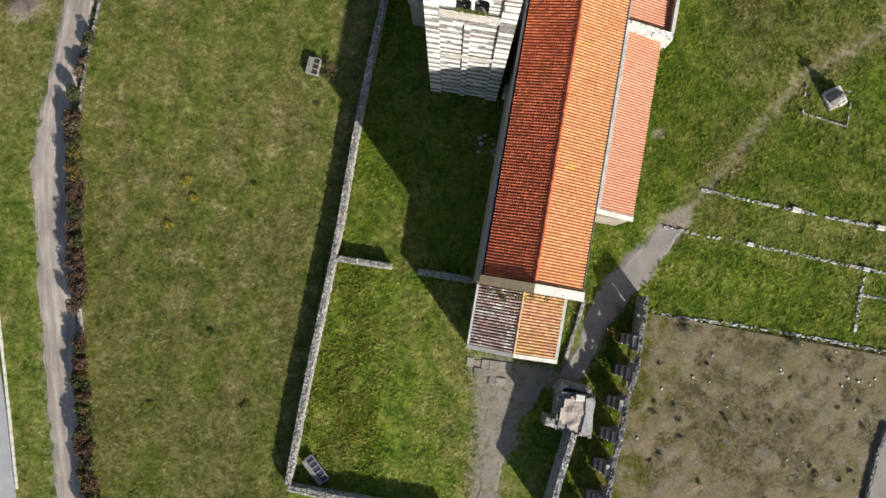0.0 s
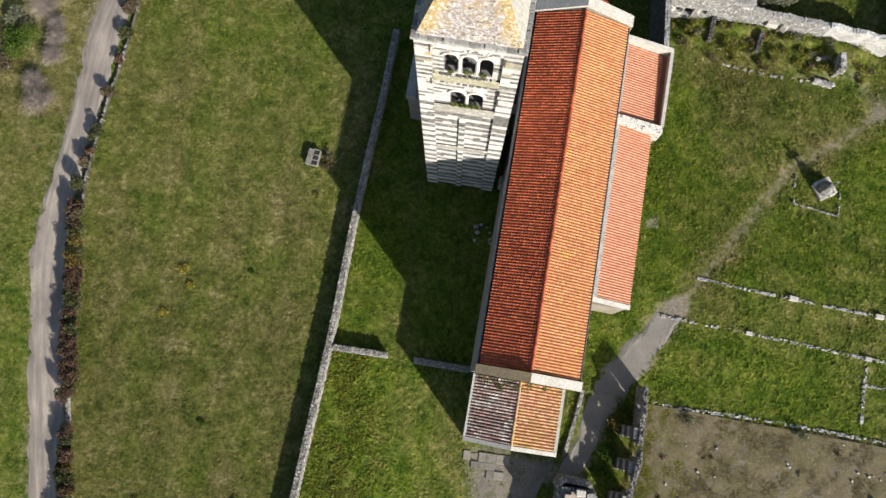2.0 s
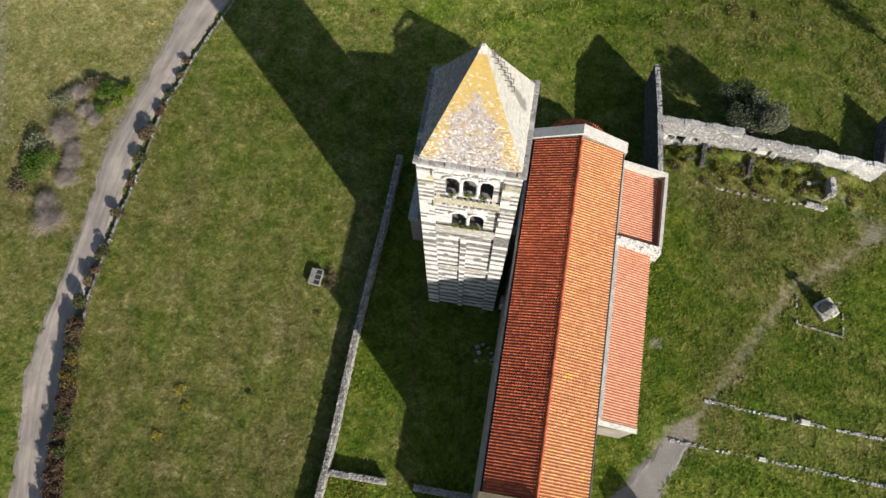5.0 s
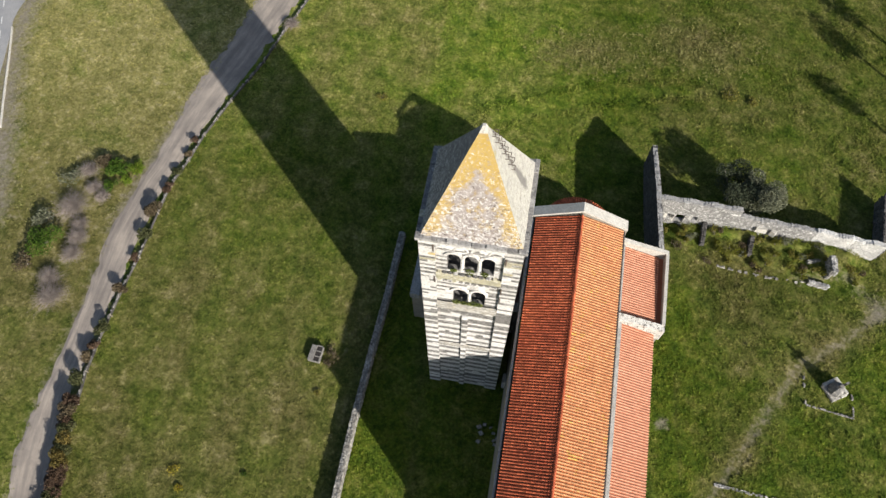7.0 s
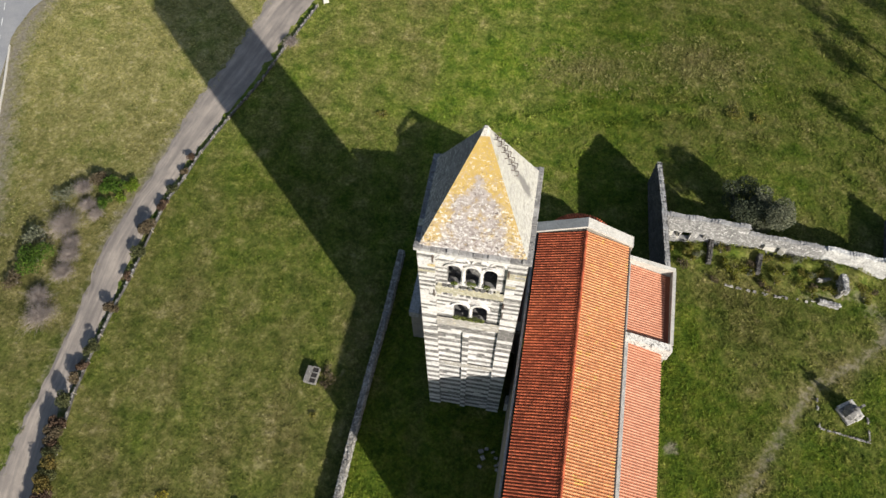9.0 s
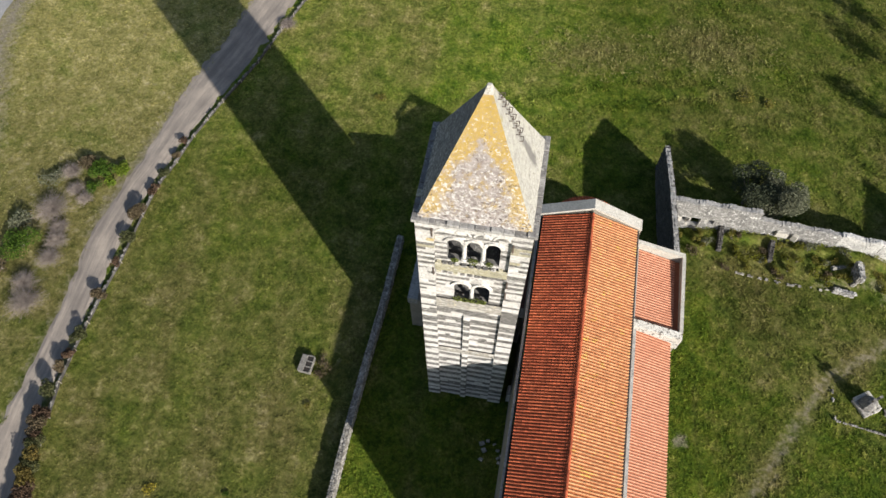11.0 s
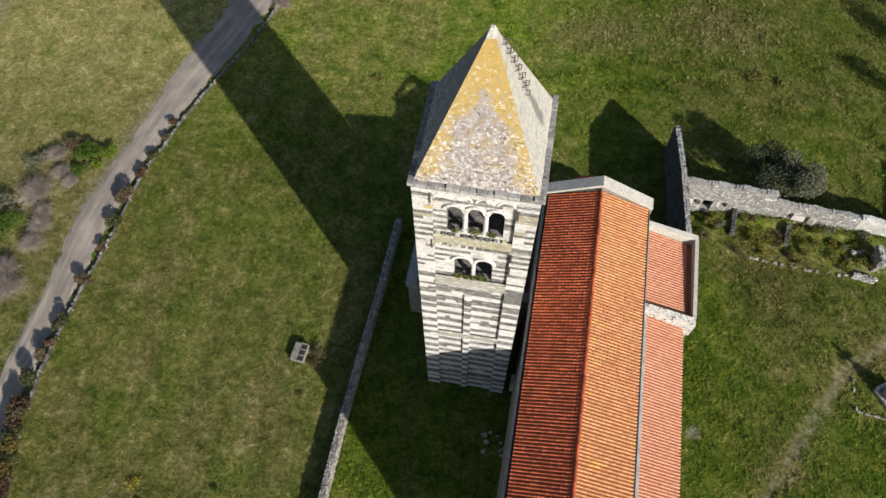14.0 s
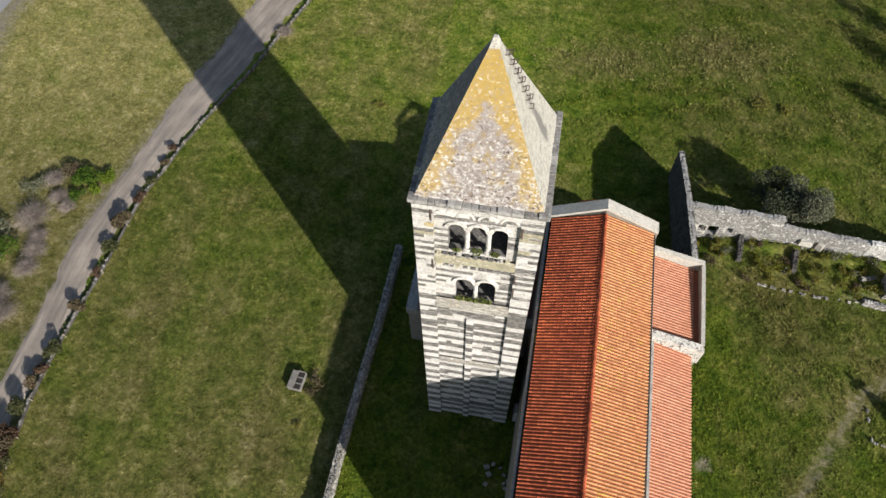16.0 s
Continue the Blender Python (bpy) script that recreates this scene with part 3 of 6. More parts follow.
LANE_L = [(-39.0, 96), (-43.4, 83.5), (-45.2, 73.1), (-47.5, 64.5), (-48.8, 56.2), (-49.7, 48.6), (-50.8, 43.6), (-51.7, 39), (-52.2, 35), (-51.8, 31.5), (-51.6, 27), (-51.6, 21.5), (-51.9, 17.3), (-52.4, 13.6), (-52.5, 10), (-52.2, 6), (-51.6, 3.2), (-50.7, -0.8), (-49.7, -5), (-48.9, -8.8), (-47.8, -13.3), (-46.8, -17.2), (-44.2, -26.7), (-42.7, -32), (-39, -48)]
LANE_R = [(-30.5, 97), (-34.6, 84.8), (-37.5, 74.8), (-39.2, 68), (-42.0, 59.9), (-44.1, 53.3), (-45.1, 48.7), (-46.3, 44.3), (-46.6, 39.7), (-46.8, 36.3), (-47.0, 32.9), (-47.3, 28.4), (-47.6, 24.5), (-47.8, 20), (-47.9, 17), (-47.8, 14), (-47.3, 10.8), (-46.8, 6.4), (-46.2, 3), (-45.4, -2), (-44.6, -6), (-43.5, -9.5), (-42.9, -12), (-43.0, -14), (-42.4, -17), (-40.3, -26), (-38.8, -32), (-35.3, -48)]
WALL_W = [(-11.9, 41), (-12.3, 32), (-12.9, 24), (-13.4, 15.1), (-13.75, 4.2), (-13.95, 0.4), (-14.6, -9.4), (-15.1, -17.4), (-15.45, -26.2)]
TRAIL = [(49.4, 38.1), (43.7, 33.1), (39.6, 30.6), (36.1, 25.3), (33.1, 20.7), (30.1, 16.1), (26.5, 10.8), (24, 7.5)]
DESIRE = [(23.4, 42), (23.8, 36), (24.1, 31.7), (24.4, 28), (24.3, 22), (24.8, 14)]
MOWN_ARC = [(-2, 62.2), (4.6, 65.4), (12.9, 68.5), (21.8, 70.8), (27, 71.3)]
PATH_L = [(23.6, 10), (21.4, 6.6), (18.4, 3.2), (16.8, -0.6), (16.2, -4.2), (15.3, -7.6), (14.0, -9.6)]
PATH_R = [(27.2, 9.6), (25.8, 7), (24.2, 3.8), (22.4, 0.6), (20.5, -2.2), (19.0, -5.0), (18.0, -8.6), (16.4, -11)]


LANE_MID = [(float(np.interp(y, [p[1] for p in LANE_L[::-1]], [p[0] for p in LANE_L[::-1]]) + np.interp(y, [p[1] for p in LANE_R[::-1]], [p[0] for p in LANE_R[::-1]])) / 2, y) for y in range(96, -49, -4)]
PATH_MID = [(25.4, 9.8), (23.6, 6.8), (21.3, 3.5), (19.6, 0), (18.3, -3.2), (17.2, -6.2), (16.4, -8.4), (15.2, -10.4)]


def near(x, y, line):
    """Distance of many points to a line of points."""
    best = np.full(np.shape(x), 1e9)
    for (ax, ay), (bx, by) in zip(line, line[1:]):
        dx, dy = bx - ax, by - ay
        s = np.clip(((x - ax) * dx + (y - ay) * dy) / (dx * dx + dy * dy), 0, 1)
        best = np.minimum(best, np.hypot(x - ax - s * dx, y - ay - s * dy))
    return best


def soft(d, reach):
    return np.clip(1 - d / reach, 0, 1)


def west_wall_x(y):
    return np.interp(y, [p[1] for p in WALL_W[::-1]], [p[0] for p in WALL_W[::-1]])


def lane_x(y):
    return np.interp(y, [p[1] for p in LANE_R[::-1]], [p[0] for p in LANE_R[::-1]])


def dryness(x, y):
    """How straw-like the turf is: the mown field west of the wall and the verge are, the yards are green."""
    d = np.where(y > 44, 0.22, 0.14) + 0 * x
    d += 0.22 * ((x > -8) & (x < 3) & (y < -2) & (y > -27)) * soft(np.abs(x - 0), 7)
    field = (x < west_wall_x(y)) & (x > lane_x(y))
    d = np.where(field, 0.66 + 0.10 * np.sin(x * 0.9 + y * 0.13), d)
    d = np.where(field, d - 0.26 * soft(np.abs(y - 56), 36) - 0.15 * soft(np.abs(y - 40), 20) * soft(np.abs(x + 20), 16), d)
    d = np.where(x <= lane_x(y) - 3, 1.0, d)
    d = np.where((x <= lane_x(y) - 3) & (y < 24), 0.34 + .4 * np.clip((y - 6) / 12, 0, 1), d)
    d = np.where((x > 22) & (y > 39), 0.36, d)
    d += 0.85 * soft(np.hypot((x - 28) / 9, (y - 80) / 5), 1) + 0.6 * soft(np.hypot((x - 11) / 9, (y - 77) / 4), 1) + 0.35 * soft(np.hypot((x - 33) / 9, (y - 43) / 3.5), 1)
    d += 0.70 * soft(near(x, y, TRAIL), 3.0)
    d -= 0.30 * soft(near(x, y, [(22, 8), (23, 18), (24, 30), (24, 38)]), 4.5) + 0.25 * soft(near(x, y, [(-10, 38), (-10, 12), (-10.5, 2)]), 4)
    d += 0.50 * soft(np.hypot((x - 36) / 15, (y - 35) / 8), 1) + 0.5 * soft(np.hypot((x - 44) / 22, (y - 11.2) / 4), 1) - 0.2 * soft(np.hypot((x - 36) / 14, (y - 4) / 6), 1)
    d += 0.45 * soft(near(x, y, [(2.5, -9), (4.5, -16), (6.5, -30)]), 4.0)
    d += 0.25 * soft(near(x, y, [(-6.5, 22), (-5.6, 8), (-4.5, -6), (-1, -14)]), 1.4)
    d += 0.22 * soft(near(x, y, [(-6, 40), (-7, 30), (-6.5, 22)]), 1.5)
    d += 0.40 * soft(np.hypot((x + 9.5), (y + 22.5)), 3.0)
    d -= 0.2 * soft(near(x, y, MOWN_ARC), 1.6)
    d += 0.45 * soft(near(x, y, DESIRE), .7)
    d += 0.14 * (y > 84) * soft(104 - y, 20) * (x > -30)
    return np.clip(d, 0, 1)


def wornness(x, y):
    w = 0.50 * soft(near(x, y, TRAIL), 1.7)
    w += 0.95 * soft(near(x, y, [(5.5, -10), (6.6, -14), (7.2, -19), (7.6, -32)]), 3.6) + 0.8 * soft(near(x, y, [(8, -9.5), (12.5, -10)]), 2.2) + 0.55 * soft(near(x, y, [(9.5, -12), (9.8, -18)]), 2.5)
    w += 0.85 * soft(near(x, y, LANE_MID), 3.8) + 0.7 * soft(near(x, y, PATH_MID), 3.6)
    w += 0.8 * soft(np.hypot(x - 22.6, y - 20.7), 1.6) + 0.8 * soft(np.hypot(x - 26.5, y - 10.6), 1.6)
    w += 0.3 * soft(np.hypot(x + 16.6, y - 24.4), 2.2) + 0.5 * soft(near(x, y, [(40, 42), (46, 43), (50, 39)]), 2.5)
    w += 0.5 * soft(np.hypot(x - 53, y - 40), 4) + 0.55 * soft(near(x, y, [(-78.5, 90), (-80, 74), (-79, 66), (-74, 52), (-66, 28)]), 4) + 0.22 * ((x < lane_x(y) - 3.5) & (y > 36))
    return np.clip(w, 0, 1)


def growth_and_haze(x, y):
    """How bright the turf is: freshest in the front yard and round the old foundations, deep green near the chapel,
    with haze and lens falloff put into the colour elsewhere.
    """
    f = 0.0 * x
    f += 0.32 * ((x > -14) & (x < 5) & (y < 0)) * soft(np.abs(y + 14), 20) ** .3
    f += 0.20 * soft(np.hypot((x - 42) / 24, (y - 7) / 13), 1) ** .5 * (x > 20)
    # far meadow and verge: haze and sun glare painted in as paler turf
    f += 0.55 * np.clip((y - 50) / 16, 0, 1) * np.clip((14 - x) / 12, 0, 1) - .10 * np.clip((y - 56) / 12, 0, 1) * (x > 12)
    f += 0.45 * ((x < lane_x(y) - 4)) * np.clip((y - 30) / 20, 0, 1)
    # south of the field: lens falloff painted in as darker turf
    f -= 0.16 * ((x < west_wall_x(y)) & (x > lane_x(y))) * np.clip((14 - y) / 14, 0, 1)
    f -= 0.16 * ((x > 19.5) & (x < 34)) * soft(np.abs(y - 22), 14) ** .5 + .16 * soft(np.hypot((x - 42) / 8, (y - 18) / 6), 1) ** .5 + .25 * soft(np.hypot((x - 33) / 14, (y - 38) / 6), 1)
    return f


def zone_tags(me, x, y):
    for key, values in (("dry", dryness(x, y)), ("worn", wornness(x, y)), ("growth_haze", growth_and_haze(x, y))):
        a = me.attributes.new(key, "FLOAT", "POINT")
        a.data.foreach_set("value", np.asarray(values, np.float32))


def ground_sheet():
    inner_x, inner_y = np.arange(-100, 90.1, 0.6), np.arange(-50, 115.1, 0.6)
    xs = np.concatenate([[-3000, -900, -300, -160, -120], inner_x, [110, 160, 300, 900, 3000]])
    ys = np.concatenate([[-3000, -900, -300, -120, -70], inner_y, [135, 180, 300, 900, 3000]])
    gx, gy = np.meshgrid(xs, ys)
    x, y = gx.ravel(), gy.ravel()
    z = np.array([bumpy(a, b) for a, b in zip(x, y)])
    n, m = len(xs), len(ys)
    i = np.arange(n * m).reshape(m, n)
    quads = np.stack([i[:-1, :-1], i[:-1, 1:], i[1:, 1:], i[1:, :-1]], -1).reshape(-1, 4)
    me = bpy.data.meshes.new("ground")
    me.from_pydata(np.stack([x, y, z], -1), [], quads)
    me.materials.append(M_TURF)
    me.shade_smooth()
    zone_tags(me, x, y)
    tagged(new("ground", me), "uneven meadow turf, green in the yards and straw-dry in the fields", "ground", kind="structure")


ground_sheet()


def covering(name, bm, material, label, category):
    return tagged(part(name, bm, material, None), label, category, kind="structure")


def paired(left, right, step=2.0):
    """Two lines cut into the same number of soft steps."""
    a, b = smooth_line([(x, y, 0) for x, y in left], 1.0), smooth_line([(x, y, 0) for x, y in right], 1.0)
    n = 200
    pick = lambda line: [line[round(k * (len(line) - 1) / n)][:2] for k in range(n + 1)]  # noqa: E731
    return pick(a), pick(b)


covering("lane", ribbon(*paired(LANE_L, LANE_R), 0.02, wobble=.06, drape=True), M_LANE, "narrow worn asphalt lane with a paler crown and dusty edges", "lane")
ROAD_E = [(-84.6, 100), (-82.2, 76.4), (-80.1, 68), (-77, 55), (-70, 30), (-62, 8), (-53.3, -13.7), (-50.3, -22.2), (-47.3, -32.6), (-43, -48)]
ROAD_W = [(-92.5, 100), (-90, 76.4), (-88, 68), (-85, 55), (-78, 30), (-70, 8), (-61.3, -13.7), (-58.3, -22.2), (-55.3, -32.6), (-51, -48)]
covering("road", ribbon(*paired(ROAD_E, ROAD_W), 0.03), M_ROAD, "grey asphalt main road beyond the verge", "road")
tagged(obj("junction_apron", [(-83, 70, 0.045), (-80.9, 70.5, 0.045), (-81, 73.4, 0.045), (-80.5, 78, 0.045), (-78, 83.8, 0.045), (-73, 90, 0.045), (-64, 100, 0.045), (-84.6, 100, 0.045)], [tuple(range(8))], M_ROAD), "pale asphalt apron where a side road joins", "road", kind="structure")


def shifted(line, d):
    out = []
    for i, (x, y) in enumerate(line):
        (ax, ay), (bx, by) = line[max(0, i - 1)], line[min(len(line) - 1, i + 1)]
        h = math.hypot(bx - ax, by - ay)
        out.append((x - (by - ay) / h * d, y + (bx - ax) / h * d))
    return out


LINE = [(-89, 89), (-86.7, 82), (-84.3, 75.2), (-82, 68.6), (-80.4, 63.6), (-78, 55), (-71.6, 30)]
covering("edge_line", ribbon(*paired(shifted(LINE[3:], -0.07), shifted(LINE[3:], 0.07)), 0.065, 0.01), M_LINE, "worn white line on the main road", "road marking")
centre = [p[:2] for p in smooth_line([(x, y, 0) for x, y in LINE[:4]], 1.65)]
for k in range(0, len(centre) - 2, 2):
    (ax, ay), (bx, by) = centre[k:k + 2]
    seg = [(ax, ay), (ax + (bx - ax) * .9, ay + (by - ay) * .9)]
    covering("lane_dash", ribbon(shifted(seg, -0.07), shifted(seg, 0.07), 0.07, 0.01), M_LINE, "white painted dash where the side road joins", "road marking")


def kerb_run(line, group):
    pts = [p[:2] for p in smooth_line([(x, y, 0) for x, y in line], 1.2)]
    for (ax, ay), (bx, by) in zip(pts, pts[1:]):
        a = math.atan2(by - ay, bx - ax)
        ln = math.hypot(bx - ax, by - ay) / 2 - 0.02
        bm = boxed((-ln, ln, -0.11, 0.11, -0.2, 0.18), bevel=0.03)
        tagged(part("kerb_stone", bm, M_COPING, None, at=pose((ax + bx) / 2, (ay + by) / 2, 0, 0, 0, math.degrees(a))), "pale weathered kerb stone beside the road", "kerb", group, "structure")


kerb_run([(-80.5, 69.7), (-78.2, 63.3), (-76.2, 57.3), (-73.8, 50.6)], "roadside kerb")
kerb_run([(-53.6, -9), (-49.9, -22.2), (-47.3, -31.5)], "roadside kerb")

covering("path", ribbon(*paired(PATH_L, PATH_R), 0.02, wobble=.8, drape=True), M_PATH, "grey gravel path curving past the porch", "path")
COURT_L, COURT_R = [(2.4, -9.3), (4.7, -12.8), (6.2, -17.2), (6.0, -25), (5.4, -34)], [(14.2, -8.9), (13.2, -12), (11.2, -15.5), (9.4, -20), (8.2, -34)]
covering("forecourt", ribbon(*paired(COURT_L, COURT_R), 0.0, wobble=1.3, drape=True), M_COURT, "worn grey gravel forecourt in front of the porch", "forecourt")
bm = bmesh.new()
rng = random.Random(5)
grid = {}
for i in range(0, 60):
    for j in range(0, 50):
        x, y = 19.2 + i * 0.95, -46 + j * 0.935
        edge = (22.9 - 19.9) / 45 * (y + 46) + 19.9
        if i == 0:
            x = edge
        x = max(x, edge)
        y = min(y, -0.9 - (x - 23.2) * 0.045)
        grid[i, j] = bm.verts.new((x, y, 0.05 + 0.10 * noise.noise(Vector((x * 0.4, y * 0.4, 1))) + 0.05 * noise.noise(Vector((x * 1.7, y * 1.7, 4))) + 0.06))
for i in range(59):
    for j in range(49):
        bm.faces.new((grid[i, j], grid[i + 1, j], grid[i + 1, j + 1], grid[i, j + 1]))
bmesh.ops.remove_doubles(bm, verts=bm.verts[:], dist=0.01)
covering("scrub_plot", bm, M_LOT, "dry brown scrub plot of earth, stubble and stones", "ground")

terrace = thing("porch_terrace", (5, -9, 0), "worn grey stone paving in front of the porch", "paving", kind="structure")
rng = random.Random(8)
y = -9.0
for j in range(3):
    x, d = 3.2 + rng.uniform(0, .6), rng.uniform(.7, 1.1)
    while x < 8.4 - j * .5:
        w = rng.uniform(.7, 1.7)
        if rng.random() < .8 - j * .15:
            part("paving_slab", boxed((x, x + w - .03, y - d + .03, y, -0.2, rng.uniform(0, 0.03)), bevel=0.02), M_SLAB, terrace)
        x += w
    y -= d

# ---- bell tower ----
TOWER = pose(-1.2, 26.05, 0, 0, 0, -1.5)
tower = thing("bell_tower", (-1.2, 26.05, 0), "tall square bell tower of banded stone with a lichened pyramid spire", "bell tower")
H = 4.0
TRI = [(-1.83, -0.78), (-0.47, 0.58), (0.89, 1.94)]
BI = [(-1.32, -0.10), (0.26, 1.48)]
TRI_Z, BI_Z = (31.95, 35.05), (25.4, 28.45)

CORE = [(-H + .1, H - .1, -H + .3, H - .1, z0, z1) for z0, z1 in ((-.5, 25.2), (30.4, 31.6), (36.3, 37.2))]
for z0, z1 in ((25.2, 30.4), (31.6, 36.3)):
    for s in ((-H + .1, -H + .9, -H + .3, H - .1), (H - .9, H - .1, -H + .3, H - .1), (-H + .9, H - .9, H - .9, H - .1)):
        CORE.append((*s, z0, z1))
for openings, (z0, z1), (lo, hi) in ((TRI, TRI_Z, (31.6, 36.3)), (BI, BI_Z, (25.2, 30.4))):
    x = -H + .9
    for k, (a, b) in enumerate(openings):
        if k == 0:
            CORE.append((x, a, -H + .3, -H + .75, lo, hi))
        CORE.append((a, b, -H + .3, -H + .75, z1, hi))
        CORE.append((a, b, -H + .3, -H + .75, lo, z0))
        x = b
    CORE.append((x, H - .9, -H + .3, -H + .75, lo, hi))
for span in CORE:
    part("core_masonry", boxed(span), M_GREY, tower, at=TOWER)


def course_spans(z0, z1):
    """The stretches of facing in one course of the front: (from, to, how far its face stands out)."""
    spans = [(-H, -2.72, 0.0)]
    panel = [(-2.72, 2.62, -0.24)]
    if z1 < 22.6:
        panel = [(-2.72, -0.46, -0.24), (-0.46, 0.12, -0.04), (0.12, 2.62, -0.24)]
    if z0 > 36.0:
        panel = [(-2.72, 2.62, 0.0)]
    for openings, (a, b) in ((TRI, TRI_Z), (BI, BI_Z)):
        if z1 > a + 0.02 and z0 < b - 0.02:
            left, cut = -2.72, []
            for p, q in openings:
                rise = max(0.0, (z0 + z1) / 2 - (b - (q - p) / 2)) / ((q - p) / 2)
                half = (q - p) / 2 * math.sqrt(max(0.0, 1 - min(1, rise) ** 2))
                mid = (p + q) / 2
                cut.append((left, mid - half, -0.24))
                left = mid + half
            cut.append((left, 2.62, -0.24))
            panel = [c for c in cut if c[1] - c[0] > 0.05]
            if openings is TRI:
                panel = [c for c in panel if not (c[1] - c[0] < 0.4 and z1 < b - 0.5)]
            else:
                panel = [c for c in panel if not (c[1] - c[0] < 0.45 and z1 < b - 0.55)]
    return spans + panel + [(2.62, H, 0.0)]


rng = random.Random(11)
joined = {0: [], 1: []}
z, band, named = 0.0, 0, 0
courses = []
while z < 36.9:
    ch = rng.uniform(0.30, 0.42)
    ch = min(ch, 36.9 - z) if 36.9 - z > 0.25 else 36.9 - z
    courses.append((z, z + ch, band))
    z += ch
    band += 1
    if ch < 0.1:
        break
for z0, z1, k in courses:
    dark = (k // 2) % 2 if z0 < 25.9 else k % 2
    if rng.random() < 0.03:
        dark = 1 - dark
    for a, b, out in course_spans(z0, z1):
        n = max(1, round((b - a) / (rng.uniform(0.6, 1.2) if z0 < 25.9 else rng.uniform(0.75, 1.1))))
        cuts = sorted([a, b] + [a + (b - a) * (i + rng.uniform(-0.2, 0.2)) / n for i in range(1, n)])
        for p, q in zip(cuts, cuts[1:]):
            tone = dark if rng.random() < 0.97 else 1 - dark
            if z0 > 25.9 and tone and rng.random() < .28:
                tone = 0
            if 22.4 < z0 < 24.4:
                tone = int(rng.random() < .8)
            face = -H - out - rng.uniform(-0.012, 0.012)
            blk = (p + 0.006, q - 0.006, face, -H + 0.32, z0 + 0.006, z1 - 0.006)
            if z0 > 25.9:
                named += 1
                if named <= 300:
                    crusted = (b < -2.7 or a > 2.6) and 32.2 < z0 < 35.6 and rng.random() < .2
                    part("stone_block", boxed(blk), M_ORANGE if b < -2.7 and 33.0 < z0 < 35.4 and p > -3.3 else M_LEDGE if crusted else (M_BASALT if tone else M_WHITE), tower, at=TOWER)
                    continue
            joined[tone].append(blk)
for tone, name in ((0, "limestone_facing"), (1, "basalt_facing")):
    bm = bmesh.new()
    for blk in joined[tone]:
        box(bm, *blk)
    tagged(part(name, bm, M_BASALT_J if tone else M_WHITE_J, tower, at=TOWER), kind="stuff")

# side and rear facing in bands
bm_w, bm_d = bmesh.new(), bmesh.new()
for z0, z1, k in courses:
    t = bm_d if (k // 2) % 2 else bm_w
    for s in ((-H, -H + .12, -H + .33, H), (H - .12, H, -H + .33, H), (-H + .12, H - .12, H - .12, H)):
        box(t, *s, z0 + .004, z1 - .004)
part("side_limestone", bm_w, M_WHITE_J, tower, at=TOWER)
part("side_basalt", bm_d, M_BASALT_J, tower, at=TOWER)

# ledges: sloping weathered string courses
for za, zb, deep in ((30.6, 31.5, 0.26), (24.1, 25.38, 0.26), (13.9, 14.6, 0.12)):
    bm = bmesh.new()
    prof = [(-H + .1, za), (-H - .06, za), (-H - deep * .6, za + 0.25), (-H - deep * .5, za + 0.4), (-H + .1, zb)]
    if zb - za < 1:
        prof = [(-H + .1, za), (-H - .05, za), (-H - .05, zb - .1), (-H + .1, zb)]
    a = [bm.verts.new((-2.72, y, z)) for y, z in prof]
    b = [bm.verts.new((2.62, y, z)) for y, z in prof]
    bm.faces.new(a[::-1])
    bm.faces.new(b)
    for i in range(len(prof)):
        j = (i + 1) % len(prof)
        bm.faces.new((a[i], a[j], b[j], b[i]))
    part("string_course", bm, M_LEDGE if za > 26 else M_BAND, tower, "weathered ledge crusted with yellow lichen", TOWER)


rng = random.Random(17)
for z0, z1 in ((30.34, 30.58), (31.50, 31.64)):
    x = -2.6
    while x < 2.4:
        w = rng.uniform(.26, .42)
        part("dentil", boxed((x, x + w, -H - (.14 if z0 < 31 else .02), -H + .3, z0 + rng.uniform(-.02, .02), z1), bevel=.02), M_BASALT if rng.random() < .8 else M_LEDGE, tower, at=TOWER)
        x += w + rng.uniform(.06, .2)


def colonnette(x, z0, z1, r):
    bm = bmesh.new()
    prof = [(r * 1.5, z0), (r * 1.5, z0 + .12), (r, z0 + .2), (r * .95, z1 - .5), (r * 1.15, z1 - .42), (r * 1.8, z1 - .18), (r * 1.8, z1)]
    rings = [[bm.verts.new((x + q * math.cos(k * math.pi / 5), -H + .42 + q * math.sin(k * math.pi / 5), z)) for k in range(10)] for q, z in prof]
    for p, q in zip(rings, rings[1:]):
        for k in range(10):
            bm.faces.new((p[k], p[(k + 1) % 10], q[(k + 1) % 10], q[k]))
    bm.faces.new(rings[-1])
    bm.faces.new(rings[0][::-1])
    part("colonnette", bm, M_ARCH, tower, "pale marble colonnette between two lights", TOWER)


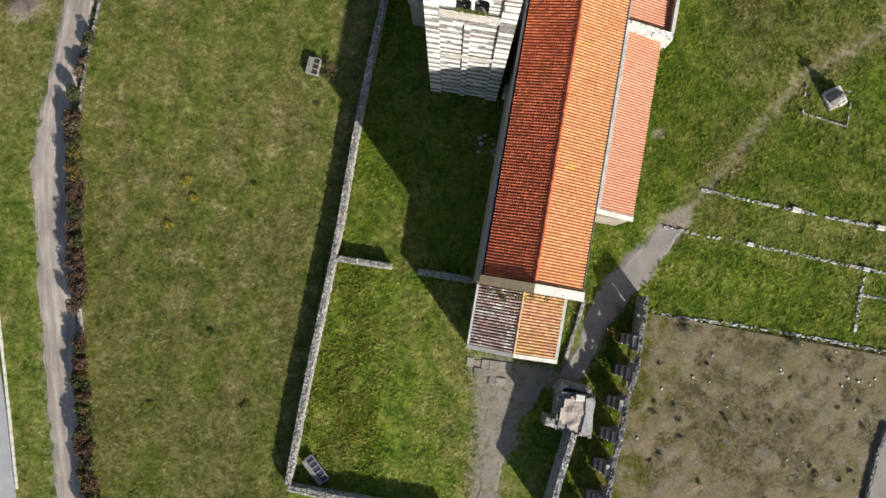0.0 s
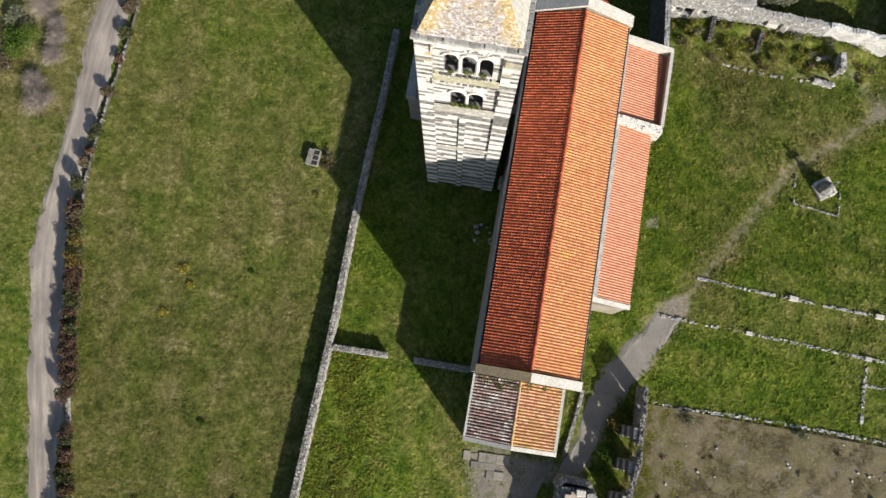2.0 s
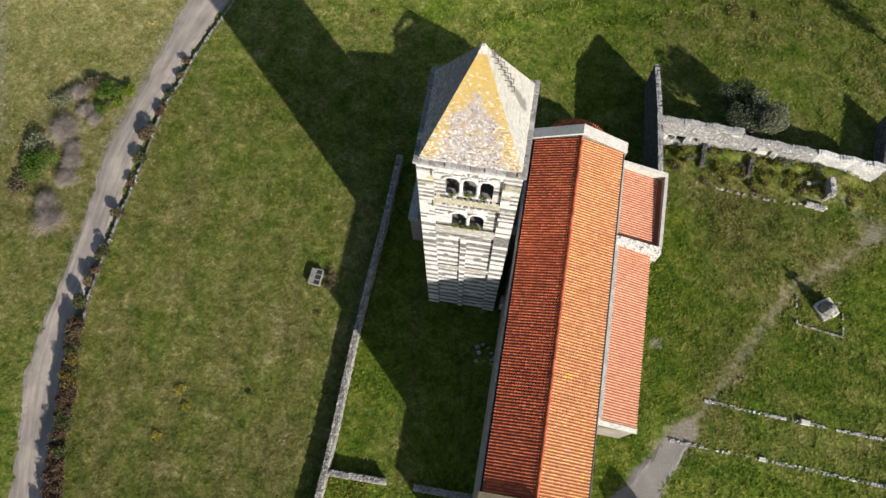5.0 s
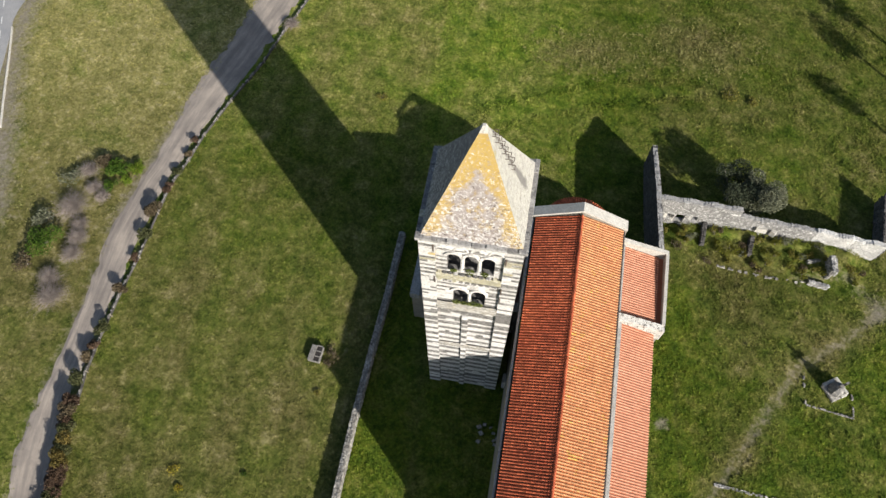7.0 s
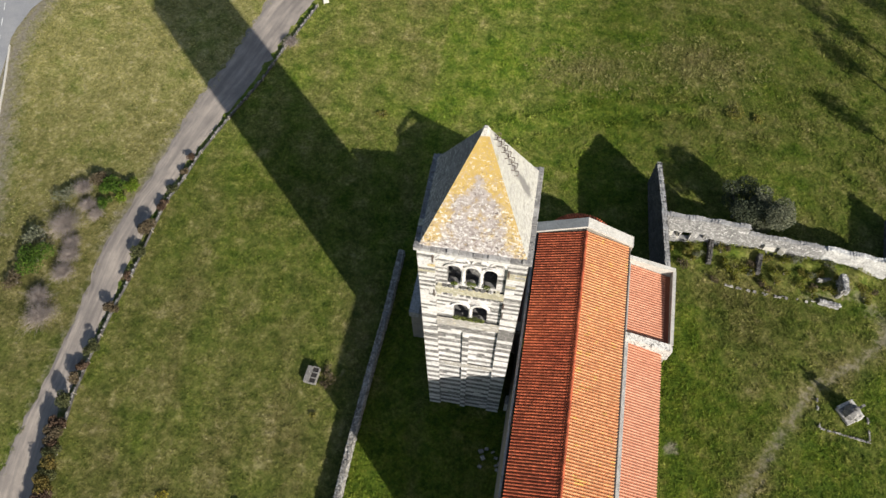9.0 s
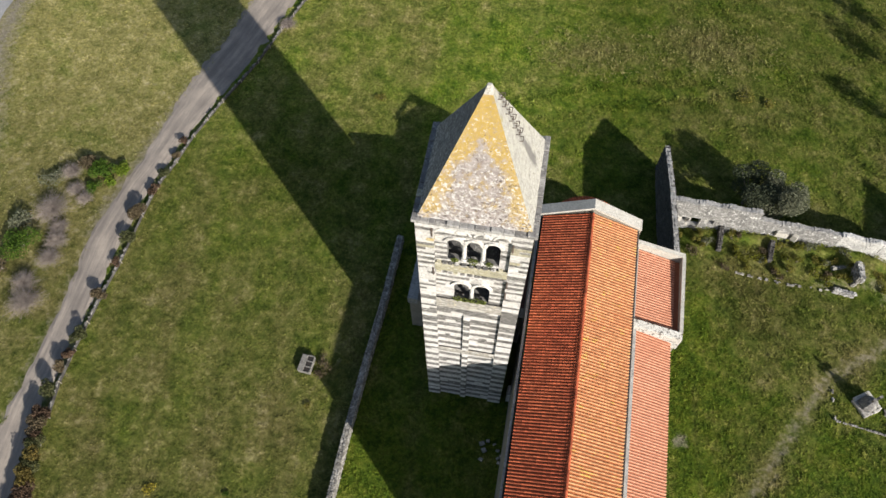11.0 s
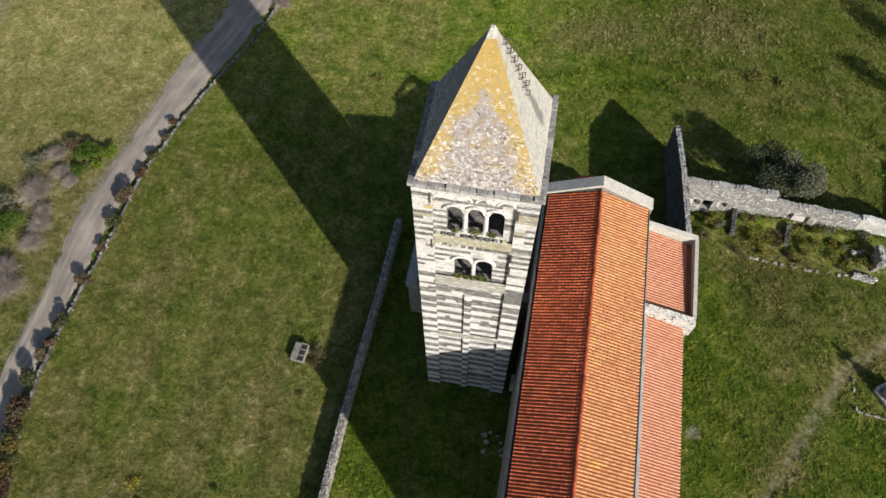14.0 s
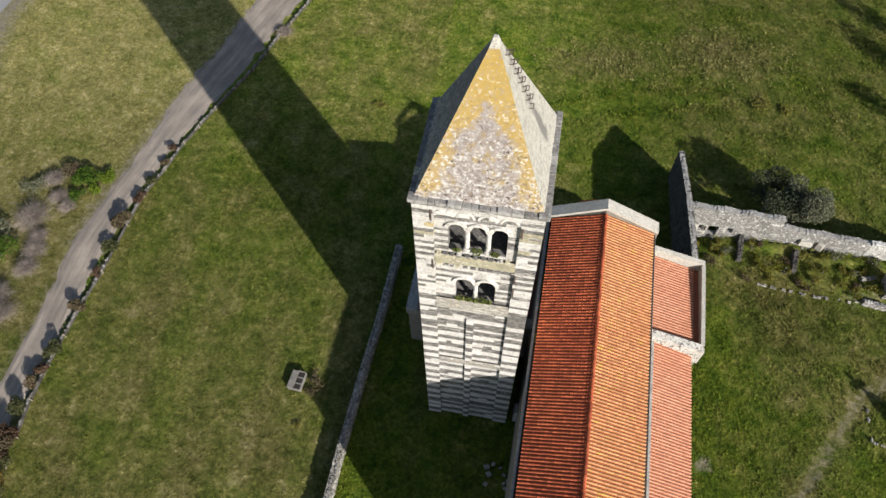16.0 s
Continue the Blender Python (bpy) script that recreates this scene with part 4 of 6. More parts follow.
colonnette(-0.625, TRI_Z[0], TRI_Z[1] - .5, 0.17)
colonnette(0.735, TRI_Z[0], TRI_Z[1] - .5, 0.17)
colonnette(0.08, BI_Z[0], BI_Z[1] - .55, 0.17)
for openings, (z0, z1) in ((TRI, TRI_Z), (BI, BI_Z)):
    for a, b in openings:
        bm = bmesh.new()
        mid, r = (a + b) / 2, (b - a) / 2
        for k in range(9):
            t0, t1 = math.pi * k / 9, math.pi * (k + 1) / 9
            q = [(mid + c * math.cos(t), z1 - r + c * math.sin(t)) for c, t in ((r, t0), (r + .24, t0), (r + .24, t1), (r, t1))]
            lo = [bm.verts.new((x, -H + .10, z)) for x, z in q]
            hi = [bm.verts.new((x, -H + .55, z)) for x, z in q]
            bm.faces.new(lo)
            bm.faces.new(hi[::-1])
            for i in range(4):
                j = (i + 1) % 4
                bm.faces.new((lo[i], hi[i], hi[j], lo[j]))
        bmesh.ops.remove_doubles(bm, verts=bm.verts[:], dist=.001)
        part("window_arch", bm, M_ARCH, tower, "round arch of pale voussoirs", TOWER)

# blind arcade and cornice
for i in range(4):
    x = -2.72 + 5.34 * (i + .5) / 4
    bm = bmesh.new()
    r = 0.46
    for k in range(7):
        t0, t1 = math.pi * k / 7, math.pi * (k + 1) / 7
        q = [(x + c * math.cos(t), 35.98 + c * math.sin(t)) for c, t in ((r, t0), (r + .16, t0), (r + .16, t1), (r, t1))]
        lo = [bm.verts.new((px, -H - .04, pz)) for px, pz in q]
        hi = [bm.verts.new((px, -H + .15, pz)) for px, pz in q]
        bm.faces.new(lo)
        for a in range(4):
            b = (a + 1) % 4
            bm.faces.new((lo[a], hi[a], hi[b], lo[b]))
    bmesh.ops.remove_doubles(bm, verts=bm.verts[:], dist=.001)
    part("blind_arch", bm, M_ARCH, tower, at=TOWER)
for x, z in ((-2.85, 35.9), (2.75, 35.2), (-2.85, 30.2), (2.72, 29.6), (2.72, 27.8)):
    part("tie_anchor", boxed((x - .05, x + .05, -H - .06, -H + .05, z - .55, z + .55)), M_METAL, tower, "dark iron tie anchor", TOWER)
rng = random.Random(21)
E = H + .20
for side in range(4):
    x = -E
    while x < E - .05:
        w = min(rng.uniform(0.4, 0.85), E - x)
        bm = boxed((x + .008, x + w - .008, -E, -E + .66, 37.1 + rng.uniform(0, .02), 37.40 + rng.uniform(-.10, .06)), bevel=0.03)
        bm.transform(Matrix.Rotation(side * math.pi / 2, 4, "Z"))
        part("cornice_stone", bm, M_GREY if rng.random() < (.45 if side == 0 else .8) else (M_CAP if rng.random() < .7 else M_LEDGE), tower, at=TOWER)
        x += w
part("cornice_bed", boxed((-E + .5, E - .5, -E + .5, E - .5, 36.9, 37.38)), M_GREY, tower, at=TOWER)

# spire: four slopes, slightly bellied, meeting in a white cap
S, Z0, Z1 = 3.84, 37.38, 46.55


def spire_slope(turn, material, label):
    rows, cols = 24, 17
    verts, arris, drip = [], [], []
    for i in range(rows):
        k = i / (rows - 1) * 0.93
        w = S * (1 - k)
        for j in range(cols):
            s = j / (cols - 1) * 2 - 1
            rough = 0.035 * noise.noise(Vector((s * w * 1.6 + turn * 7, k * 14, 2.2)))
            verts.append((s * w, -w + rough * (1 - abs(s)), Z0 + (Z1 - Z0) * k + rough * (1 - abs(s))))
            below = max(0.0, 1 - abs(s * w - .75 - .25 * max(0, .35 - k) / .35) / (.5 + 1.2 * max(0, .38 - k))) * max(0.0, min(1, (k - .06) / .1, (.46 - k) / .1))
            beside = .55 * max(0.0, 1 - abs(s * w - .55) / .4) * (k > .3)
            drip.append(max(below, beside) if turn == 1 else -1.0)
            arris.append(0.62 * max(0.0, 1 - (1 - abs(s)) * w / 1.5) + 0.42 * max(0.0, (k - .45) / .48) - 0.2 * max(0, 1 - k / .10) - 0.18 * max(0.0, 1 - abs(k - .25) / .25) * (1 - abs(s)))
    faces = [(i * cols + j, i * cols + j + 1, (i + 1) * cols + j + 1, (i + 1) * cols + j) for i in range(rows - 1) for j in range(cols - 1)]
    m = TOWER @ Matrix.Rotation(turn * math.pi / 2, 4, "Z")
    ob = obj("spire_slope", [tuple(m @ Vector(v)) for v in verts], faces, material, tower, label, smooth=True)
    a = ob.data.attributes.new("arris", "FLOAT", "POINT")
    a.data.foreach_set("value", arris)
    a = ob.data.attributes.new("drip", "FLOAT", "POINT")
    a.data.foreach_set("value", drip)
    a = ob.data.attributes.new("low", "FLOAT", "POINT")
    a.data.foreach_set("value", [1 - i / (rows - 1) for i in range(rows) for _ in range(cols)])


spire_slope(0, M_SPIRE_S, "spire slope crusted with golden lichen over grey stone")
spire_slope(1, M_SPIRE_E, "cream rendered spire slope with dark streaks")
# north and west slopes share the darkest base of the four
spire_slope(2, M_SPIRE_W, "grey north spire slope")
spire_slope(3, M_SPIRE_W, "dark grey west spire slope")
bm = bmesh.new()
k = S * 0.075
base = [bm.verts.new((x * k, y * k, Z0 + (Z1 - Z0) * 0.925)) for x, y in ((-1, -1), (1, -1), (1, 1), (-1, 1))]
mid = [bm.verts.new((x * .11, y * .11, Z1 - .12)) for x, y in ((-1, -1), (1, -1), (1, 1), (-1, 1))]
bm.faces.new(base[::-1])
bm.faces.new(mid)
for i in range(4):
    j = (i + 1) % 4
    bm.faces.new((base[i], base[j], mid[j], mid[i]))
part("spire_cap", bm, M_COPING, tower, "whitewashed stone tip", TOWER)
# iron rungs up the east slope
for i in range(13):
    k = 0.45 + i * 0.034
    w = S * (1 - k)
    bm = bmesh.new()
    z = Z0 + (Z1 - Z0) * k
    y0 = 0.15 + 0.42 * (i % 2) - i * .012
    for a, b in (((w - .05, y0, z), (w + .22, y0, z + .05)), ((w + .22, y0, z + .05), (w + .22, y0 + .38, z + .05)), ((w + .22, y0 + .38, z + .05), (w - .05, y0 + .38, z))):
        limb(bm, a, b, .028, .028, 5)
    part("rung", bm, M_METAL, tower, "rusty iron rung", TOWER)

# ---- church ----
NAVE = pose(8.17, 0.3, 0, 0, 0, -2.2)
church = thing("church", (8.9, 19.5, 0), "long stone church with terracotta roofs, aisle, chapel and apse", "church")


def tiled(name, p0, along, up, length, rise, material, pan, parent, label, pitch=0.305, seed=3, row=0.36):
    """Rows of half-round tiles on a slope. p0: a lower corner; along: unit way of the eave; up: unit way up the slope."""
    rng = random.Random(seed)
    al, u = Vector(along), Vector(up)
    nrm = al.cross(u).normalized()
    if nrm.z < 0:
        nrm = -nrm
    o = Vector(p0)
    cols, rows = round(length / pitch), max(1, round(rise / row))
    pw, rh = length / cols, rise / rows
    verts, faces = [], []
    for c in range(cols):
        drift = rng.uniform(-.012, .012)
        for r in range(rows):
            w0, w1 = pw * .31, pw * .26
            n = len(verts)
            base = o + al * (pw * (c + .5) + drift + rng.uniform(-.008, .008)) + u * (rh * r - .02)
            lift = rng.uniform(.04, .07)
            for d, w, l in ((0, w0, lift), (rh * 1.12, w1, 0.005)):
                for k in range(5):
                    t = math.pi * k / 4
                    verts.append(tuple(base + u * d + al * (math.cos(t) * w) + nrm * (math.sin(t) * w * .92 + l)))
            faces += [(n + k, n + k + 1, n + k + 6, n + k + 5) for k in range(4)]
    verts = [tuple(NAVE @ Vector(v)) for v in verts]
    up_by = nrm * .035
    roof = part(name, slab_on([tuple(o + up_by), tuple(o + al * length + up_by), tuple(o + al * length + u * rise + up_by), tuple(o + u * rise + up_by)], .2), pan, parent, label, NAVE)
    tagged(obj("tiles", verts, faces, material, roof, smooth=False), kind="stuff")
    return roof


def ridge_tiles(line, material, parent, r=.17):
    a, b = (Vector(p) for p in line)
    n = round((b - a).length / .42)
    d = (b - a) / n
    side = Vector((1, 0, 0))
    verts, faces = [], []
    for i in range(n):
        m = len(verts)
        for s, q in ((-.03, r), (1.04, r * .9)):
            for k in range(6):
                t = math.pi * k / 5
                verts.append(tuple(NAVE @ (a + d * (i + s) + side * math.cos(t) * q + Vector((0, 0, math.sin(t) * q + .015 * (s < 0))))))
        faces += [(m + k, m + k + 1, m + k + 7, m + k + 6) for k in range(5)]
    obj("ridge_tiles", verts, faces, material, parent)


RZ, EZ, EU = 15.65, 13.75, 4.88
L = 39.0
run = math.hypot(EU, RZ - EZ)
cu, su = EU / run, (RZ - EZ) / run
bm = boxed((-5.3, -4.7, -.5, L - .1, -.3, 13.2), (4.65, 5.2, -.5, L - .1, -.3, 13.4))
for v0, v1 in ((-.62, .15), (L - .8, L)):
    a = [bm.verts.new((u, v0, z)) for u, z in ((-5.35, -.3), (5.35, -.3), (5.35, 13.6), (0, 15.75), (-5.35, 13.6))]
    b = [bm.verts.new((v.co.x, v1, v.co.z)) for v in a]
    bm.faces.new(a[::-1])
    bm.faces.new(b)
    for i in range(5):
        j = (i + 1) % 5
        bm.faces.new((a[i], a[j], b[j], b[i]))
part("nave_wall", bm, M_PLASTER, church, "banded stone nave walls", NAVE)
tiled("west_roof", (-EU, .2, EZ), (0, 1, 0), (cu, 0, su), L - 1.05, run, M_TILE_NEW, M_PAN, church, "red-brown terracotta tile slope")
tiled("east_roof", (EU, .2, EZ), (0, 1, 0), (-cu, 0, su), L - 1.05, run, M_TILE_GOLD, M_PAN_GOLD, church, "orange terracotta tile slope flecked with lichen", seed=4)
ridge_tiles(((0, .25, RZ + .02), (0, L - .9, RZ + .02)), M_TILE_NEW, church)
part("gutter", boxed((-5.12, -4.75, .15, L - .8, 13.15, 13.28)), M_LEAD_SHADE, church, "dark lead gutter", NAVE)
part("gutter", boxed((4.75, 5.0, .15, L - .8, 13.3, 13.46)), M_LEAD_SHADE, church, "dark lead gutter", NAVE)
part("eaves_stone", boxed((-5.34, -5.12, .15, L - .8, 13.05, 13.42)), M_CAP, church, "grey stone eaves course", NAVE)
# east course is coloured dark in place of the shadow between nave and aisle
part("eaves_stone", boxed((5.0, 5.16, .15, L - .8, 13.2, 13.46)), M_LEAD_SHADE, church, "stone eaves course painted dark for the shadow in the gap", NAVE)


def gable_coping(v0, v1, half, zr, ze, mat_w, mat_e, parent, frame_m):
    for sgn, mat in ((-1, mat_w), (1, mat_e)):
        quad = [(0, v0, zr), (sgn * half, v0, ze), (sgn * half, v1, ze), (0, v1, zr)]
        part("coping", slab_on(quad, .32), mat, parent, "flat stone coping along the gable", frame_m)


gable_coping(-.76, .17, 5.25, 16.15, 14.0, M_COPING_OLD, M_COPING, church, NAVE)
gable_coping(L - .88, L + .3, 5.35, 16.65, 14.05, M_COPING, M_COPING, church, NAVE)

# aisle
aw = math.hypot(5.25, 2.3)
part("aisle_wall", boxed((5.2, 10.3, 9.0, 29.4, -.3, 6.2)), M_PLASTER, church, at=NAVE)
tiled("aisle_roof", (10.55, 9.45, 6.5), (0, 1, 0), (-5.25 / aw, 0, 2.3 / aw), 20.0, aw, M_TILE_PINK, M_PAN_PINK, church, "pinkish new terracotta aisle roof", seed=6)
part("aisle_coping", slab_on([(5.2, 8.95, 9.05), (10.65, 8.95, 6.68), (10.65, 9.45, 6.68), (5.2, 9.45, 9.05)], .4), M_COPING, church, "pale coping at the aisle's end", NAVE)
part("aisle_flashing", slab_on([(5.2, 9.4, 9.12), (6.5, 9.4, 8.56), (6.5, 29.4, 8.56), (5.2, 29.4, 9.12)], .3), M_CAP, church, "pale mortar flashing along the nave wall", NAVE)
part("chapel_flashing", slab_on([(5.2, 30.1, 9.5), (6.15, 30.1, 9.16), (6.15, 38.9, 9.16), (5.2, 38.9, 9.5)], .35), M_CAP, church, "pale mortar flashing along the nave wall", NAVE)

# chapel
part("chapel_wall", boxed((5.2, 11.3, 29.4, 39.35, -.3, 7.0)), M_PLASTER, church, at=NAVE)
cw = math.hypot(5.0, 1.7)
tiled("chapel_roof", (10.5, 30.1, 7.35), (0, 1, 0), (-5.0 / cw, 0, 1.7 / cw), 8.75, cw, M_TILE_PINK, M_PAN_PINK, church, "terracotta chapel roof inside a stone parapet", seed=7)
bm = slab_on([(5.2, 29.25, 9.75), (11.45, 29.25, 7.85), (11.45, 30.05, 7.85), (5.2, 30.05, 9.75)], 2.6)
part("parapet", bm, M_PARAPET, church, "whitewashed sloping parapet with black stains", NAVE)
part("parapet", slab_on([(5.2, 38.9, 10.15), (11.45, 38.9, 8.45), (11.45, 39.4, 8.45), (5.2, 39.4, 10.15)], 2.2), M_COPING, church, "pale sloping parapet", NAVE)
part("parapet", slab_on([(11.13, 30.0, 7.95), (11.5, 30.0, 7.95), (11.5, 38.95, 8.45), (11.13, 38.95, 8.45)], 1.6), M_COPING, church, "pale parapet along the chapel", NAVE)
# its reddish tone stands in for the parapet's inner face seen in shade
part("gutter", boxed((10.45, 11.15, 30.0, 38.95, 7.05, 7.16)), M_PAN_PINK, church, "gutter strip tinted like the parapet's shaded inner face", NAVE)

# west chapel, mostly behind the tower
part("west_chapel_wall", boxed((-17.85, -5.3, 29.0, 40.2, -.3, 7.0)), M_PLASTER, church, "plain stone wall of the west chapel", NAVE)
part("parapet", boxed((-18.0, -16.9, 28.8, 40.4, 6.6, 7.75)), M_CAP, church, "grey stone parapet of the west chapel", NAVE)
part("parapet", boxed((-16.9, -5.3, 28.85, 30.0, 6.6, 7.45)), M_PLASTER, church, at=NAVE)
part("parapet", slab_on([(-16.9, 39.8, 10.2), (-5.3, 39.8, 10.8), (-5.3, 40.4, 10.8), (-16.9, 40.4, 10.2)], 4.0), M_COPING, church, at=NAVE)
part("west_chapel_roof", slab_on([(-16.9, 30.0, 7.0), (-5.3, 30.0, 7.0), (-5.3, 39.85, 9.9), (-16.9, 39.85, 9.3)], .2), M_PAN_OLD, church, "dark tiled chapel roof", NAVE)

# apse
bm, N = bmesh.new(), 16
R = 4.0
ring0 = [bm.verts.new((R * math.cos(math.pi * k / N), L - .05 + R * math.sin(math.pi * k / N), -.3)) for k in range(N + 1)]
ring1 = [bm.verts.new((v.co.x, v.co.y, 10.9)) for v in ring0]
for k in range(N):
    bm.faces.new((ring0[k], ring0[k + 1], ring1[k + 1], ring1[k]))
bm.faces.new(ring1)
part("apse_wall", bm, M_PLASTER, church, "round apse wall", NAVE)
verts, faces, rng = [], [], random.Random(9)
cols, rows = 44, 11
for c in range(cols):
    t = math.pi * (c + .5) / cols
    for r in range(rows):
        q0, q1 = (R + .25) * (1 - r / rows), (R + .25) * (1 - (r + 1.1) / rows)
        n = len(verts)
        for q, lift in ((q0, .05), (q1, .01)):
            for k in range(5):
                a = math.pi * k / 4
                half = max(.02, math.pi * max(q, 0) / cols * .42)
                verts.append((q * math.cos(t) - math.cos(a) * half * math.sin(t), L + q * math.sin(t) + math.cos(a) * half * math.cos(t), 11.0 + (1 - q / (R + .25)) * 1.95 + math.sin(a) * half + lift))
        faces += [(n + k, n + k + 1, n + k + 6, n + k + 5) for k in range(4)]
apse_roof = bmesh.new()
tip = apse_roof.verts.new((0, L, 12.9))
eave = [apse_roof.verts.new(((R + .25) * math.cos(math.pi * k / N), L + (R + .25) * math.sin(math.pi * k / N), 10.95)) for k in range(N + 1)]
for k in range(N):
    apse_roof.faces.new((tip, eave[k], eave[k + 1]))
ar = part("apse_roof", apse_roof, M_PAN, church, "half-cone of terracotta tiles", NAVE)
tagged(obj("tiles", [tuple(NAVE @ Vector(v)) for v in verts], faces, M_TILE_NEW, ar), kind="stuff")

# porch
porch = thing("porch", (7.9, -3.6, 0), "arcaded stone porch with an old lichened tile roof", "porch")
PE, PR = 6.15, 7.75
pw = math.hypot(4.65, PR - PE)
bm = bmesh.new()
for u in (-4.95, -1.75, 1.45, 4.55):
    box(bm, u, u + .45, -7.9, -7.3, -.3, 4.4)
for u in (-4.95, 4.55):
    box(bm, u, u + .55, -3.9, -3.3, -.3, 4.4)
    box(bm, u, u + .55, -7.9, -.65, 4.4, 5.8)
box(bm, -4.4, 4.55, -7.9, -7.3, 4.4, 5.8)
box(bm, -4.9, -4.45, -7.3, -.65, -.3, 4.4)
part("wall", bm, M_PLASTER, porch, "banded stone piers and walls", NAVE)
cu2, su2 = 4.65 / pw, (PR - PE) / pw
tiled("west_slope", (-4.65, -7.45, PE), (0, 1, 0), (cu2, 0, su2), 6.72, pw, M_TILE_PORCH_W, M_PAN_OLD, porch, "old brown tiles mottled with white lichen", seed=12, pitch=.34)
tiled("east_slope", (4.65, -7.45, PE), (0, 1, 0), (-cu2, 0, su2), 6.72, pw, M_TILE_PORCH_E, M_PAN_OLD_E, porch, "old orange tiles yellow with lichen", seed=13, pitch=.34)
ridge_tiles(((0, -7.45, PR + .02), (0, -.78, PR + .02)), M_TILE_PORCH_E, porch, .15)
for sgn in (-1, 1):
    part("coping", slab_on([(0, -7.92, PR + .12), (sgn * 5.05, -7.92, PE - .02), (sgn * 5.05, -7.47, PE - .02), (0, -7.47, PR + .12)], .3), M_COPING, porch, "pale stone coping", NAVE)
    part("eaves_stone", boxed((sgn * 4.72, sgn * 5.05, -7.47, -.76, 5.75, PE + .02) if sgn > 0 else (-5.05, -4.72, -7.47, -.76, 5.75, PE + .02)), M_COPING, porch, "pale stone eaves course", NAVE)
    part("gutter", boxed((4.62, 4.73, -7.47, -.76, 5.9, PE - .1) if sgn > 0 else (-4.73, -4.62, -7.47, -.76, 5.9, PE - .1)), M_LEAD_SHADE, porch, at=NAVE)

rng = random.Random(29)
for u, v, w in ((-3.6, -1.3, .7), (-2.6, -1.15, .6), (-1.2, -1.3, 1.0), (-.2, -1.5, .7), (.9, -1.1, .5), (-2.0, -1.8, .45), (2.6, -1.0, .4)):
    z = PR - abs(u) * (PR - PE) / 4.65 + .12
    p = NAVE @ Vector((u, v, z))
    moss = thing("roof_moss", tuple(p), "cushion of green moss and weeds on the porch tiles", "moss", "moss on the porch roof")
    vs, fs = leaf_cloud(rng, [(p.x, p.y, p.z + .03, w * .8, .34, .10)], 130, .07)
    obj("leaves", vs, fs, M_WEED, moss)

# ---- walls and ruins ----
rubble_wall("boundary_wall", WALL_W, 0.66, 1.45, "long grey dry-stone boundary wall between field and churchyard", seed=31, size=.27)
rubble_wall("south_wall", [(-15.4, -26.6), (-10, -26.9), (-2.2, -27.1), (3.5, -27.4)], 0.7, 1.5, "dry-stone wall closing the front yard", seed=32, size=.27)
rubble_wall("cross_wall", [(-13.5, 0.55), (-7.0, 0.45)], 0.6, 1.1, "low stone wall across the churchyard", seed=33, size=.27)
rubble_wall("cross_wall", [(-3.8, 0.3), (2.7, 0.1)], 0.6, 1.1, "low stone wall in the church's shade", seed=34, size=.27)

# monastery ruin behind the chapel
# near-black stones deepen the shade of the west face; only the caps are pale
rubble_wall("ruin_wall_cross", [(20.75, 40.0), (20.4, 48.0), (20.25, 57.0)], 0.62, lambda s: 6.6 if s < 9 else 6.6 - (s - 9) * .22, "tall ruined wall of grey stone running from the chapel, faces darkened as in shade", seed=35, size=.34, stone=M_DARKSTONE, core=M_DARKSTONE, cap=M_CAP, capk=1.5)


rubble_wall("ruin_wall_high", [(20.9, 48.25), (26.5, 48.12), (31.2, 47.95)], .7, lambda s: 6.1 - .035 * s + .10 * math.sin(s * 2.1), "high part of a ruined monastery wall, patched pale stone with small openings", stone=M_RUIN, seed=36, size=.22,
            cap=M_CAP, capk=1.4, rough=.015, core=M_CAP, crown=.02, skip=.35, gaps=[(1.6, 2.2, 2.0, 3.0), (2.6, 3.9, 1.2, 3.0), (4.7, 5.9, 1.9, 2.9)])
rubble_wall("ruin_wall_long", [(30.9, 47.93), (36.5, 47.62), (41.2, 47.3)], .62, lambda s: 4.4 - .04 * s + .10 * math.sin(s * 1.7), "long ruined monastery wall of grey patched stone", stone=M_RUIN, seed=43, size=.22,
            cap=M_CAP, capk=1.4, rough=.015, core=M_CAP, crown=.02, skip=.35)
rubble_wall("ruin_wall_long", [(41.2, 47.3), (46, 46.85), (49.8, 46.5)], .66, lambda s: 4.05 - .05 * s + .14 * math.sin(s * 1.9), "crumbling whitish end of the long ruined wall", stone=M_RUIN_WHITE, seed=45, size=.22,
            cap=M_RUIN_WHITE, capk=1.4, rough=.015, core=M_RUIN_WHITE, crown=.02, skip=.35)
for s0, s1, z0, z1 in ((1.6, 2.2, 2.0, 3.0), (2.6, 3.9, 1.2, 3.0), (4.7, 5.9, 1.9, 2.9)):
    opening = thing("window_surround", (20.9 + s0, 47.9, z0), "pale worn stone surround of an opening in the ruined wall", "window surround", "openings in the ruined wall", "structure")
    part("arch_head", boxed((20.9 + s0 - .1, 20.9 + s1 + .1, 47.80, 48.0, z1 - .05, z1 + .14), bevel=.04), M_CAP, opening)
    for a, b in ((s0 - .4, s0 + .02), (s1 - .02, s1 + .4)):
        part("jamb", boxed((20.9 + a, 20.9 + b, 47.79, 48.0, z0 - .2, z1 - .1), bevel=.05), M_COPING, opening)
for x, y, z, w, a in ((34.6, 47.3, 2.6, .75, -.1), (36.2, 47.1, 2.4, .36, -.6)):
    part_rng = random.Random(int(x * 10))
    v, f = stones([((x, y, z), (w, .34, .45), a)], part_rng, .06)
    tagged(obj("breach_block", v, f, M_COPING), "white squared block set in a breach of the ruined wall", "stone block", "white blocks in the breach")
